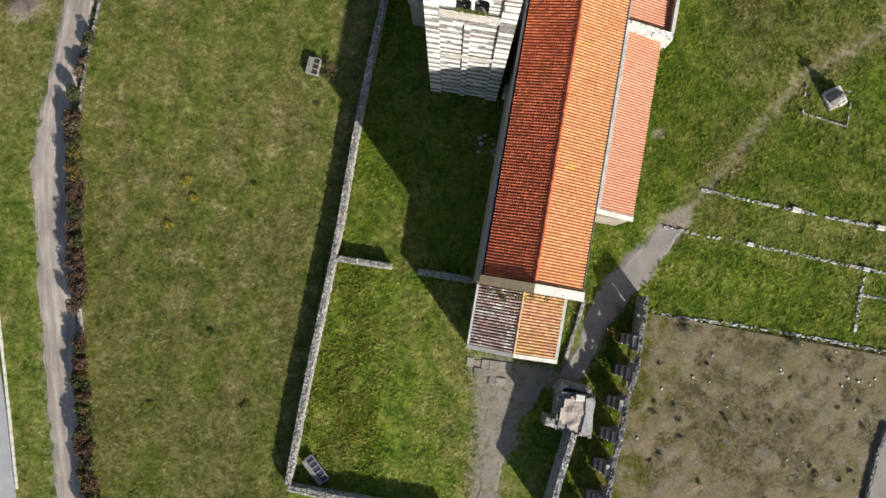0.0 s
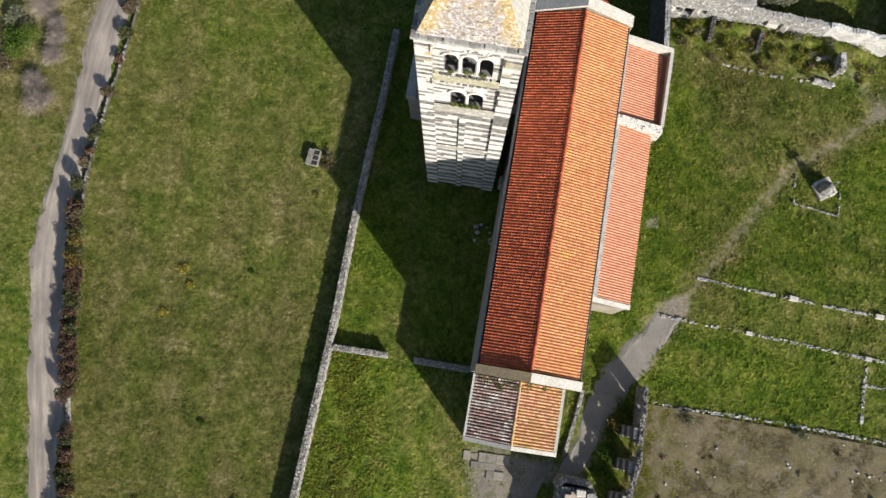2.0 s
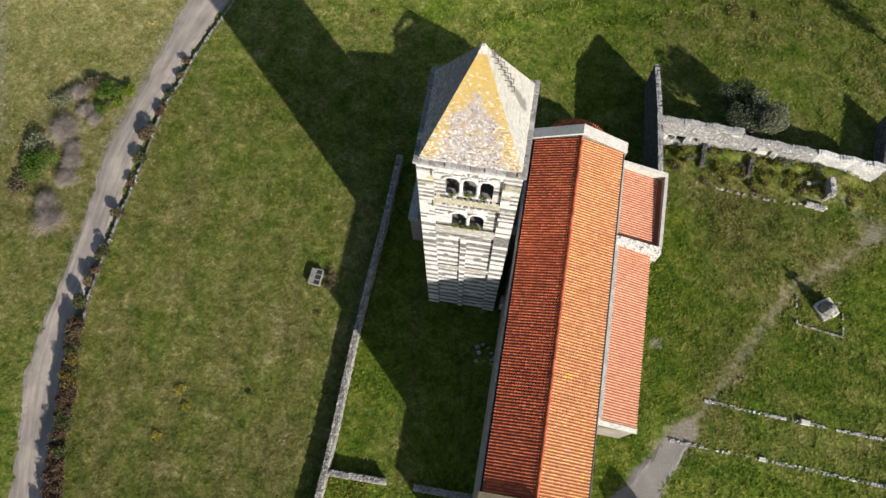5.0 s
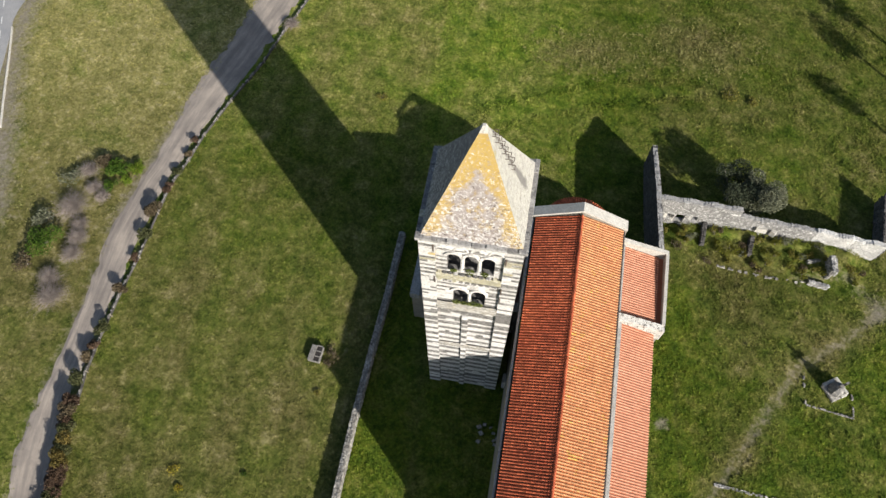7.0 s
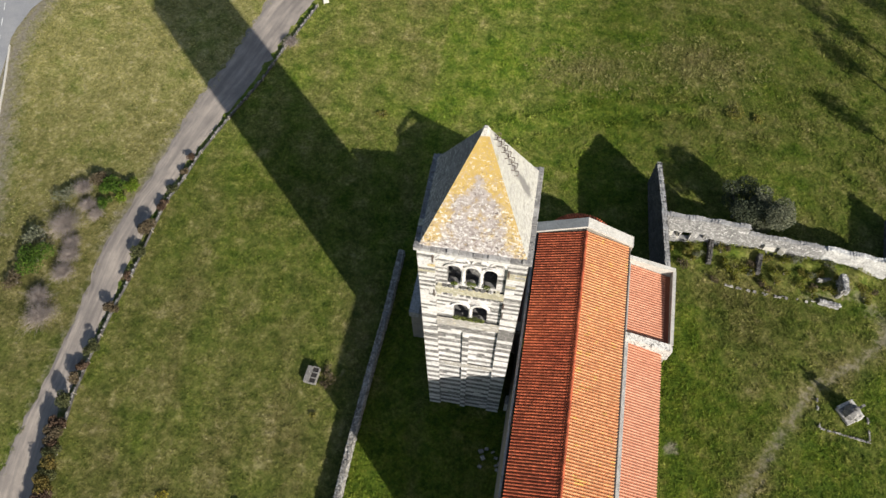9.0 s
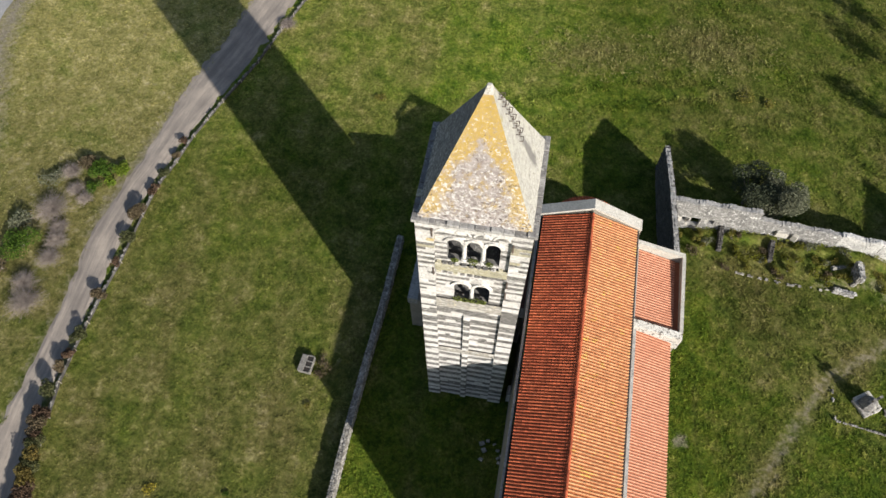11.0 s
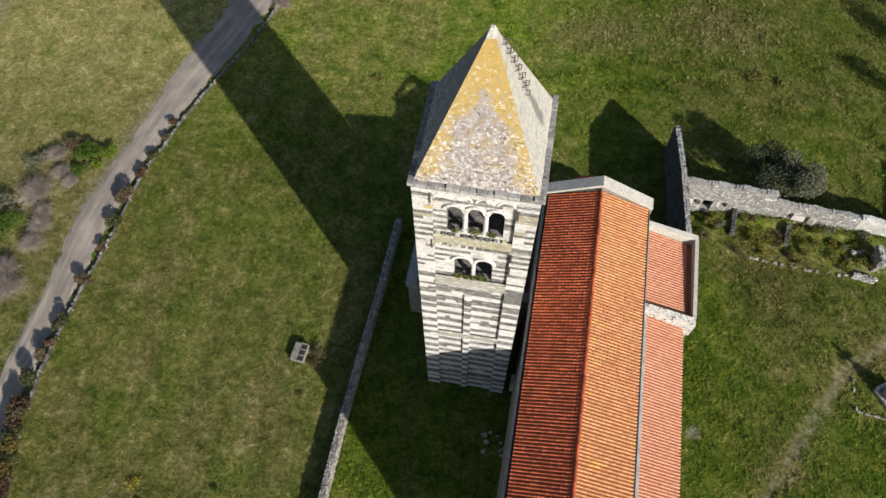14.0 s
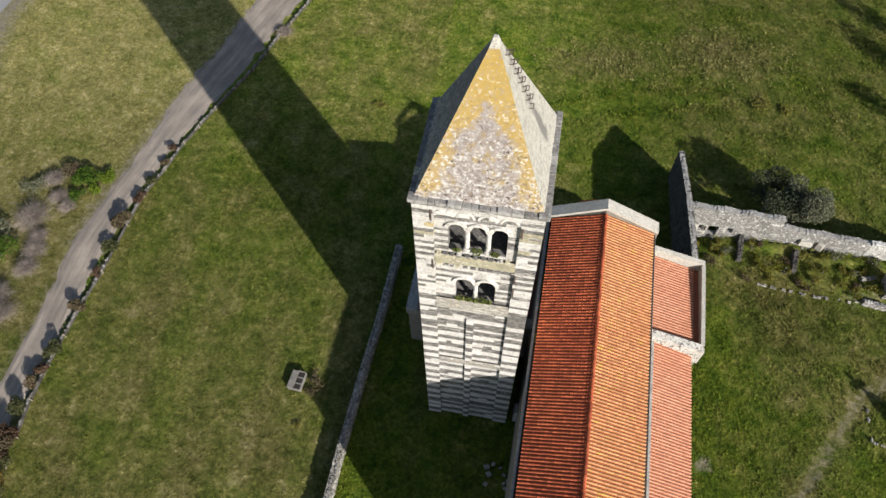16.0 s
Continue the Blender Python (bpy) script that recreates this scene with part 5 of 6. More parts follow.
# two stubs in dark stone, their shadowed sides painted in
rubble_wall("ruin_stub", [(27.6, 47.7), (27.5, 45.0)], .5, lambda s: 2.2 - s * .4, "crumbling stub of a cross wall, coloured dark as in shade", seed=37, stone=M_DARKSTONE, core=M_DARKSTONE, size=.26)
rubble_wall("ruin_stub", [(33.7, 46.5), (33.5, 44.2)], .5, lambda s: 2.2 - s * .4, "crumbling stub of a cross wall, coloured dark as in shade", seed=38, stone=M_DARKSTONE, core=M_DARKSTONE, size=.26)
rubble_wall("ruin_stub", [(44.4, 45.4), (44.2, 43.0)], .5, 1.5, "low pale pier of rough stones", stone=M_RUBBLE_PALE, seed=39)
rubble_wall("ruined_cell", [(40.9, 44.2), (43.3, 44.8)], .35, 1.2, "broken back wall of a small ruined cell", stone=M_RUBBLE, seed=46, size=.24)
rubble_wall("ruined_cell", [(43.4, 44.7), (43.4, 42.4)], .4, 2.7, "tall side wall of a small ruined cell", cap=M_RUBBLE_PALE, stone=M_RUBBLE, core=M_DARKSTONE, seed=47, size=.24)
rubble_wall("ruined_cell", [(41.0, 41.6), (43.4, 41.2)], .45, .75, "pale front sill of a small ruined cell", stone=M_RUBBLE_PALE, seed=48, size=.24)
rubble_wall("ruin_curb", [(29.6, 42.5), (34.8, 41.7), (42.8, 41.4)], .35, .22, "line of pale edging stones in the weeds", seed=40, size=.3, faced=False, skip=.6)
rubble_wall("ruin_stub", [(20.8, 50.4), (26.5, 50.0)], .4, .8, "low ledge of stone in the shade", seed=41)
rubble_wall("ruin_return", [(50.0, 46.4), (51.5, 55.0)], .45, 2.6, "broken return wall in the shade", seed=42, stone=M_DARKSTONE, core=M_DARKSTONE)

# weeds on the bank along the ruin
rng = random.Random(44)
for i in range(46):
    k = rng.random()
    x, y = 22.2 + 26 * k, 47.2 - 1.4 * k - rng.uniform(0, 4.6)
    m = rng.choice((M_HERB, M_BROWN, M_YELLOW_WEED, M_OLIVE, M_HERB))
    bush("ruin_weed", (x, y), rng.uniform(.5, 1.0), rng.uniform(.7, 1.2), m, "tangled weeds growing on the debris bank", 900 + i, 260, .09, category="weeds", group="weeds on the debris bank", lumps=5, base=bumpy(x, y))

# foundation lines in the east yard
for i, (line, w) in enumerate((
        ([(28.5, 14.6), (33.7, 14.1), (40, 13.6), (52.5, 12.7), (64, 11.8)], .45), ([(24.6, 9.5), (35, 8.8), (40.6, 8.4), (49, 7.7), (60, 7.2)], .5),
        ([(49.1, 7.6), (48.7, 5), (48.5, .2)], .5), ([(48.7, 4.6), (53, 4.4), (60, 4.1)], .45), ([(22.9, -0.6), (28.5, -1.0), (36.7, -.95), (45, -1.3), (60, -2.2)], .5))):
    rubble_wall("foundation_line", line, w * .75, .05, "line of pale foundation stones showing through the grass", core=M_RUBBLE, stone=M_RUBBLE_PALE, seed=50 + i, size=.2, faced=False, skip=.45, capk=1.3)
for x, y, s in ((40.0, 13.65, .75), (50.2, 12.85, .7), (35.0, 8.8, .55), (49.0, 7.7, .6)):
    part_rng = random.Random(int(x * 10))
    v, f = stones([((x, y, .16), (s * .75, s * .42, .14), -.09)], part_rng)
    tagged(obj("squared_stone", v, f, M_COPING), "squared white stone lying on a foundation line", "stone", "loose squared stones")

# gate, its tall wall, and the arcaded wall opposite
gate = thing("ruined_gate", (15.6, -12.9, 0), "ruined stone gatehouse stump with a flat earthen top", "gatehouse")
rng = random.Random(61)
part("core", prism([(14.4, -11.5), (17.8, -11.3), (17.9, -15.4), (14.3, -15.1)], -.3, 3.6), M_MORTAR, gate)
blocks = []
for (ax, ay), (bx, by) in zip([(14.3, -11.3), (17.9, -11.2), (18.05, -15.5), (14.2, -15.2)], [(17.9, -11.2), (18.05, -15.5), (14.2, -15.2), (14.3, -11.3)]):
    ln, a = math.hypot(bx - ax, by - ay), math.atan2(by - ay, bx - ax)
    zc = 0
    while zc < 3.95:
        ch, s = rng.uniform(.28, .42), 0.0
        while s < ln:
            w = rng.uniform(.25, .55)
            if zc + ch < 3.5 + .55 * noise.noise(Vector((ax + s * .7, ay + zc * .2, 3.3))):
                blocks.append(((ax + math.cos(a) * (s + w / 2), ay + math.sin(a) * (s + w / 2), zc + ch / 2), (w / 2 - .012, .22, ch / 2 - .01), a))
            s += w
        zc += ch
v, f = stones(blocks, rng, .06)
tagged(obj("stones", v, f, M_RUBBLE, gate), kind="stuff")
bm = bmesh.new()
g = {}
for i in range(12):
    for j in range(12):
        x, y = 14.35 + i * .32, -15.3 + j * .36
        g[i, j] = bm.verts.new((x, y, 3.92 + .22 * noise.noise(Vector((x * 1.1, y * 1.1, 0)))))
for i in range(11):
    for j in range(11):
        if math.hypot((i - 5) / 5.6, (j - 5) / 5.6) < 1.0 + .3 * noise.noise(Vector((i * .5, j * .5, 6.1))):
            bm.faces.new((g[i, j], g[i + 1, j], g[i + 1, j + 1], g[i, j + 1]))
part("earth_top", bm, surface("dusty_earth", (0.41, 0.345, 0.295), (0.34, 0.285, 0.24), 5, .8, (.22, .19, .15), .62, vary=0, relief=.6), gate, "bare dusty earth on top")
part("lintel_stone", boxed((15.8, 16.8, -11.7, -11.0, 3.9, 4.4), bevel=.06), M_COPING, gate, "pale fallen block")
part("coping", prism([(17.0, -11.4), (17.6, -11.2), (18.1, -11.5), (18.0, -13.2), (18.15, -15.0), (17.6, -15.5), (16.9, -15.2), (17.15, -13.1)], 3.85, 4.12), M_CAP, gate)
rubble_wall("gate_spur", [(12.9, -14.6), (14.4, -14.8)], .9, 3.3, "spur of the ruined gate", seed=62)
rubble_wall("gate_spur", [(14.0, -11.3), (14.5, -10.3), (17.6, -10.6)], .5, 3.2, "thin broken edge of the gate vault", seed=63)
rubble_wall("tall_wall", [(16.2, -15.4), (15.3, -20.5), (14.5, -25.4)], .62, 4.1, "tall old stone wall running from the gate", seed=64, size=.22, stone=M_RUBBLE, cap=M_RUBBLE_PALE)
part_w = [(22.7, 0.9), (22.45, -7.0), (21.9, -11.1), (21.55, -15.4), (20.8, -23.2), (19.5, -36)]
rubble_wall("arcade_wall", part_w, .5, lambda s: 3.4 + .28 * math.sin(s * .9) + .35 * noise.noise(Vector((s * 1.3, 2.2, .5))) - (.5 if s < 2 else 0), "ruined arcade wall of dark stone with open arches", seed=65, size=.24, stone=M_GREY, skip=.25,
            gaps=[(2.0, 2.6, .8, 2.4)] + [(6.1 + 3.72 * k, 8.1 + 3.72 * k, -.3, 2.6) for k in range(8)] + [(6.5 + 3.72 * k, 7.7 + 3.72 * k, 2.6, 3.0) for k in range(8)])
for k in range(8):
    y = -4.3 - 3.72 * k
    x = np.interp(y, [-36, -23.2, -15.4, -11.1, -7, .9], [19.5, 20.8, 21.55, 21.9, 22.45, 22.7]) - .78
    pier = thing("striped_pier", (x, y, 0), "square pier of thin striped stone courses beside the arcade wall", "pier", "piers along the arcade")
    for c in range(6):
        part("course", boxed((x - 1.0 + .2 * c, x + .42, y - .62, y + .62, c * .52 - .02, c * .52 + .5), bevel=.03), M_RUBBLE if c % 2 else M_DARKSTONE, pier)
rubble_wall("path_edging", [(16.2, -0.4), (15.7, -3.4), (15.1, -6.6), (14.8, -7.9)], .4, .22, "low loose stone edging along the path", seed=66, size=.4)

# white block and fallen marble at the foot of the tower
part_rng = random.Random(70)
v, f = stones([((3.85, 22.9, 1.1), (.5, .62, 1.1), -.03)], part_rng, .02)
tagged(obj("stone_plinth", v, f, M_COPING), "pale squared stone plinth between tower and nave", "plinth")
for i in range(9):
    x, y = 1.2 + part_rng.uniform(-.2, 2.4), 16.4 + part_rng.uniform(-1.1, 1.3)
    v, f = stones([((x, y, .2), (part_rng.uniform(.12, .32), part_rng.uniform(.1, .25), .15), part_rng.uniform(0, 3))], part_rng)
    tagged(obj("fallen_block", v, f, M_RUBBLE), "fallen pale marble block lying in the shaded grass", "stone block", "fallen marble blocks")

v, f = stones([((-32.7, 86.2, .3), (.5, .38, .35), .4)], part_rng, .08)
tagged(obj("boulder", v, f, M_COPING), "pale boulder beside the lane", "boulder")

# monument in the east yard
mon = thing("stone_monument", (43.0, 27.6, 0), "grey stone wayside monument with a cross, on a pale square plinth", "monument")
bm = bmesh.new()


def turned(bm, x, y, prof, n=14):
    rings = [[bm.verts.new((x + r * math.cos(6.2832 * k / n), y + r * math.sin(6.2832 * k / n), z)) for k in range(n)] for r, z in prof]
    for p, q in zip(rings, rings[1:]):
        for k in range(n):
            bm.faces.new((p[k], p[(k + 1) % n], q[(k + 1) % n], q[k]))
    bm.faces.new(rings[0][::-1])
    bm.faces.new(rings[-1])
    return bm


turn_m = Matrix.Translation((43, 27.6, 0)) @ Matrix.Rotation(.55, 4, "Z") @ Matrix.Translation((-43, -27.6, 0))
part("plinth", boxed((41.9, 44.1, 26.5, 28.7, -.1, .35), bevel=.08), M_RUBBLE, mon, "worn pale square step", turn_m)
part("step_edge", boxed((43.75, 44.15, 26.6, 28.85, .35, .62), (42.0, 43.75, 28.45, 28.85, .35, .55), (43.0, 43.75, 26.45, 26.8, .35, .6), bevel=.06), M_COPING, mon, "broken white edging stones", turn_m)
part("drum", turned(bm, 43.0, 27.6, [(.88, .3), (.9, .7), (.8, 1.1), (.66, 1.5), (.5, 1.75), (.3, 1.9)], 8), M_GREY, mon, "rough blue-grey stone base")
part("cross", boxed((42.84, 43.16, 27.47, 27.73, 1.8, 3.3), (42.35, 43.65, 27.49, 27.71, 2.35, 2.72)), M_CONC, mon, "grey stone cross", turn_m)
for i, line in enumerate(([(39.6, 29.0), (39.5, 25.6)], [(39.6, 25.4), (45.0, 24.5)], [(45.0, 24.7), (45.1, 27.4)])):
    rubble_wall("plinth_edging", line, .2, .08, "low pale stone edging round the monument", stone=M_RUBBLE, seed=80 + i, size=.24, faced=False, skip=.4)

# stone seats with recessed dark panels
def panel_block(name, x, y, turn, w, d, h, count, label, first, slab=M_CONC, hollow=M_PANEL):
    th = thing(name, (x, y, 0), label, "stone bench")
    at = pose(x, y, 0, 0, 0, turn)
    part("slab", boxed((-w / 2, w / 2, -d / 2, d / 2, -.15, h * .7), bevel=.04), slab, th, at=at)
    part("rim", boxed((-w / 2, w / 2, -d / 2, -d / 2 + d * first, h * .7, h), (-w / 2, w / 2, d / 2 - .12, d / 2, h * .7, h * .9), bevel=.02), slab, th, at=at)
    step = w / count
    for k in range(count + 1):
        part("divider", boxed((-w / 2 + k * step - .06, -w / 2 + k * step + .06, -d / 2 + d * first, d / 2 - .12, h * .7, h * .95)), slab, th, at=at)
    for k in range(count):
        part("dark_panel", boxed((-w / 2 + k * step + .1, -w / 2 + (k + 1) * step - .1, -d / 2 + d * first + .05, d / 2 - .17, h * .7, h * .8)), hollow, th, "dark recessed panel", at)


panel_block("panel_bench", -12.6, -24.4, -45, 3.4, 1.5, .55, 5, "grey stone bench-like block with five dark panels in the yard's corner", .35)
# the trough's recess floors are near black, shade painted into them
panel_block("trough_block", -19.75, 23.2, 264, 2.0, 1.5, .6, 3, "grey concrete trough block with three dark recesses in the field", .45, M_CONC, M_DARK)

bush("burnt_weeds", (-17.7, 23.7), 1.2, .45, M_BROWN, "scorched brown weeds beside the trough", 280, 420, .09, category="weeds")
bush("burnt_weeds", (-18.0, 22.2), .8, .35, M_BROWN, "scorched brown weeds beside the trough", 281, 260, .09, category="weeds")
for i, (x, y, r, m, say) in enumerate(((-33.0, 7.6, 1.1, M_FLOWER, "patch of yellow-flowering weeds in the field"), (-31.6, 5.6, .9, M_FLOWER, "patch of yellow-flowering weeds in the field"), (-34.6, 1.6, .9, M_FLOWER, "patch of yellow-flowering weeds in the field"),
                                       (-27.2, -10.2, .55, M_GREEN, "dark green weed clump in the field"), (-22.2, -18.2, .9, M_HERB, "grey-green weed clump in the field"), (-24.7, 8.1, .5, M_GREEN, "dark green weed clump in the field"), (-33.2, -19.4, .5, M_HERB, "grey-green weed clump in the field"), (-18.5, 18.6, .7, M_HERB, "grey-green weed clump in the field"))):
    bush("weed_clump", (x, y), r, .16, m, say, 285 + i, 300, .07, category="weeds", group="weed clumps in the field")

# ---- hedge, fence and shrubs along the lane ----
HEDGE = [(-46.6, 10.4), (-46.0, 6.4), (-45.5, 3.8), (-44.9, .5), (-44.3, -2.8), (-43.6, -6), (-43.2, -9.1), (-42.4, -13.2), (-41.4, -17.1), (-40.5, -20.2), (-39.4, -25.7), (-38.1, -30.9), (-35.8, -42)]
EDGE = [(-33.8, 84.8), (-36.8, 74.8), (-38.5, 68), (-41.4, 59.9), (-43.5, 53.3), (-44.4, 48.7), (-45.6, 44.3), (-45.9, 39.7), (-46.2, 32.9), (-46.7, 28.4), (-47.0, 24.5), (-47.2, 21), (-47.3, 17), (-46.9, 13)]
rubble_wall("lane_wall", EDGE, .2, .45, "low stone edging between lane and field", seed=90, size=.24, skip=.5, faced=False, stone=M_GREY, core=M_DARKSTONE, crown=.1)
rubble_wall("lane_wall", [(-43.3, -9.2), (-42.5, -12.9)], .3, .5, "low stone edging closing a gap in the hedge", seed=92, size=.26, stone=M_RUBBLE, core=M_DARKSTONE)
rng = random.Random(91)


def hedge_shrub(x, y, r, h, seed, mat):
    tone = "russet-brown" if mat is M_RUST else ("yellowing" if mat is M_RUST_Y else "dull green")
    bush("hedge_shrub", (x, y), r, h, mat, tone + " hedge shrub beside the lane", seed, count=int(1300 * r * r), size=.10, category="shrub", group="hedge along the lane", lumps=7)


for i, (x, y) in enumerate(p[:2] for p in smooth_line([(x, y, 0) for x, y in HEDGE], .62)):
    if -12.9 < y < -9.3:
        continue
    k = rng.random()
    hedge_shrub(x + rng.uniform(-.15, .15), y, rng.uniform(.9, 1.2), rng.uniform(1.9, 2.3), 100 + i, M_RUST_Y if 6 < y < 10 and k < .6 else M_RUST if k < .62 else (M_RUST_Y if k < .70 else M_DULL))
for i, (x, y, r, h) in enumerate(((-44.0, 52.1, .6, 1.0), (-44.2, 49.7, .6, .9), (-45.1, 46.4, .7, 1.1), (-45.4, 43.9, .8, 1.3), (-45.9, 40.1, 1.2, 1.8), (-46.2, 36.0, .9, 1.3), (-46.3, 32.6, .6, .9), (-46.5, 27.9, .8, 1.4),
                                  (-46.9, 22.5, .9, 1.5), (-47.2, 20.3, .7, 1.2), (-47.3, 18.7, .8, 1.5), (-47.4, 15.8, 1.0, 1.9), (-47.3, 13.5, 1.1, 2.0), (-47.0, 11.8, 1.1, 2.0))):
    hedge_shrub(x - .15, y, r * 1.25, h * 1.08, 210 + i, M_RUST if i % 3 == 0 else M_BROWN if i % 3 == 1 else M_DULL)
posts = [p[:2] for p in smooth_line([(x + .2, y, 0) for x, y in EDGE], 3.4)]
for x, y in posts:
    bm = boxed((x - .04, x + .04, y - .04, y + .04, -.2, .75), bevel=.012)
    limb(bm, (x, y, .55), (x - .2, y + .25, .05), .022, .022, 5)
    tagged(part("fence_post", bm, M_WOOD, None), "short weathered pale fence post at the field's edge", "fence post", "fence posts along the lane")


def bare_shrub(place, r, h, seed, n=300):
    rng = random.Random(seed)
    x, y = place
    th = thing("bare_shrub", (x, y, 0), "leafless pinkish-grey shrub with a dome of fine twigs", "shrub", "bare shrubs on the verge")
    bm = bmesh.new()
    for _ in range(n):
        a, e = rng.uniform(0, 6.28), rng.uniform(.15, 1.0)
        d = Vector((math.cos(a) * r * e, math.sin(a) * r * e, h * math.sqrt(max(.1, 1.1 - e * e)) * rng.uniform(.7, 1.1)))
        root = Vector((x + rng.uniform(-.3, .3), y + rng.uniform(-.3, .3), 0))
        mid = root + d * rng.uniform(.4, .6) + Vector((0, 0, .2))
        limb(bm, root, mid, .016, .011, 3)
        for _ in range(4):
            end = root + d * rng.uniform(.6, 1.05) + Vector((rng.gauss(0, .4), rng.gauss(0, .4), rng.gauss(0, .2))) * r * .6
            end.z = max(.1, end.z)
            limb(bm, mid, end, .010, .005, 3)
    part("twig_mass", bm, M_TWIG, th)


for i, (x, y, r, h) in enumerate(((-57.6, 38.9, 2.7, 1.8), (-55.2, 34.6, 1.6, 1.3), (-55.0, 32.0, 1.7, 1.3), (-55.3, 25.7, 2.4, 1.6), (-56.6, 28.4, 1.8, 1.3), (-55.6, 36.4, 1.3, 1.1), (-57.6, 45.0, 1.5, 1.2), (-54.2, 41.2, 1.2, 1.0), (-56.0, 42.4, 1.3, 1.0), (-35.9, 76.0, 1.3, 1.2))):
    bare_shrub((x, y), r, h, 300 + i)
for i, (x, y, r, h, m, say, n) in enumerate((
        (-59.3, 33.5, 2.5, 1.9, M_GREEN, "dark green shrub among bare twigs", 2200), (-60.8, 36.8, 1.8, 1.4, M_OLIVE, "dull green shrub among bare twigs", 1100), (-60.6, 30.0, 1.5, 1.2, M_BROWN, "brown shrub among bare twigs", 700),
        (-59.6, 43.7, 1.9, 1.0, M_OLIVE, "low olive-green shrub on the verge", 800), (-53.6, 45.4, 2.0, 1.8, M_GREEN, "dense green bush on the verge", 2000), (-55.7, 46.7, 1.6, 1.6, M_BROWN, "brown leafy bush on the verge", 1100),
        (-51.0, 46.2, 1.3, 1.3, M_LIME, "bright lime-green bush on the verge", 1000), (-51.8, 44.2, 1.0, .9, M_LIME, "bright lime-green bush on the verge", 600), (-53.8, 43.0, 1.2, 1.0, M_GREEN, "dark green bush on the verge", 700), (-73.4, 82.6, 1.5, 1.2, M_GREEN, "green bush near the junction", 700),
        (-18.9, 63.8, 1.2, .4, M_HERB, "low grey-green bush in the meadow", 200), (32.4, 71.6, 1.6, .7, M_HERB, "low grey-green bush in the meadow", 350), (35.6, 70.4, 1.0, .5, M_HERB, "low grey-green bush in the meadow", 250))):
    bush("verge_bush" if x < -40 else "meadow_bush", (x, y), r, h, m, say, 310 + i, n, .12, group="verge bushes" if x < -40 else "meadow bushes", lumps=11)

# shrubs in the strip between gate and arcade
rng = random.Random(320)
for i, (x, y, r, h, m) in enumerate(((20.7, -1.6, 1.1, 1.0, M_GREEN), (20.4, -3.6, .9, 1.0, M_RUST_Y), (19.8, -4.7, 1.1, .9, M_GREEN), (19.6, -6.5, 1.2, 1.0, M_GREEN), (19.6, -7.4, 1.1, 1.0, M_GREEN), (19.3, -9.2, 1.1, 1.1, M_GREEN),
                                     (20.3, -9.6, .9, 1.2, M_LIME), (18.2, -12.6, .8, .9, M_GREEN), (20.9, -13.0, 1.0, 1.5, M_LIME), (20.5, -16.9, 1.1, 1.6, M_LIME), (18.2, -17.2, 1.1, 1.0, M_GREEN), (17.6, -19.6, 1.2, 1.0, M_GREEN), (16.6, -22.5, 1.3, 1.0, M_GREEN), (18.6, -19.0, .8, 1.0, M_LIME), (15.9, -25.5, 1.3, 1.1, M_GREEN))):
    bush("strip_shrub", (x, y), r, h, m, ("bright yellow-green" if m is M_LIME else "yellowing" if m is M_RUST_Y else "dark green") + " low shrub between the ruined walls", 330 + i, 700, .09, group="shrubs in the walled strip")

# heather clumps and stones on the scrub plot
for i in range(38):
    x, y = rng.uniform(25, 51), rng.uniform(-26, -3)
    r = rng.uniform(.25, .62)
    bush("scrub_clump", (x, y), r, r * .7, M_BROWN if rng.random() < .75 else M_OLIVE, "small dry brown clump on the scrub plot", 400 + i, 110, .07, category="scrub", group="clumps on the scrub plot", lumps=4)
bush("plot_bush", (28.6, -1.9), 1.0, 1.1, M_OLIVE, "dusty grey-green bush by the foundation line", 470, 500, .08)
bush("plot_bush", (41.5, -2.4), 1.0, .9, M_OLIVE, "dusty grey-green bush by the foundation line", 471, 500, .08)
for i in range(26):
    x, y, s = rng.uniform(23, 55), rng.uniform(-24, -1.5), rng.uniform(.06, .16)
    v, f = stones([((x, y, .15 + s * .3), (s, s * .7, s * .5), rng.uniform(0, 3))], rng)
    tagged(obj("field_stone", v, f, M_COPING), "small pale stone lying on the scrub plot", "stone", "stones on the scrub plot")


rubble_wall("plot_wall", [(53.3, -10.2), (52.4, -13.6), (51.7, -19.1), (50.6, -27)], .35, .5, "low dark wall at the scrub plot's far side", seed=68, size=.26, stone=M_GREY)
covering("gravel_yard", ribbon([(53.6, -9.5), (52.6, -14), (51.9, -19.5), (50.8, -28)], [(66, -9.5), (66, -14), (66, -19.5), (66, -28)], .30), M_PATH, "grey gravel beyond the low wall", "gravel")


def tree(name, place, trunk_h, r, h, leaf, label, seed, count, size=.13, bark=M_BARK, lean=(0, 0)):
    rng = random.Random(seed)
    x, y = place
    th = thing(name, (x, y, 0), label, "tree")
    bm = bmesh.new()
    top = Vector((x + lean[0], y + lean[1], trunk_h))
    limb(bm, (x, y, -.2), top, .26, .18, 8)
    blobs = []
    for _ in range(12):
        a, d = rng.uniform(0, 6.28), r * rng.uniform(.2, .75)
        c = Vector((top.x + d * math.cos(a), top.y + d * math.sin(a), trunk_h + (h - trunk_h) * rng.uniform(.2, .85)))
        limb(bm, top, c, .10, .03, 5)
        k = rng.uniform(.28, .45)
        blobs.append((*c, r * k, r * k, (h - trunk_h) * k * .6))
    part("trunk", bm, bark, th)
    v, f = leaf_cloud(rng, blobs, count, size)
    obj("crown", v, f, leaf, th)


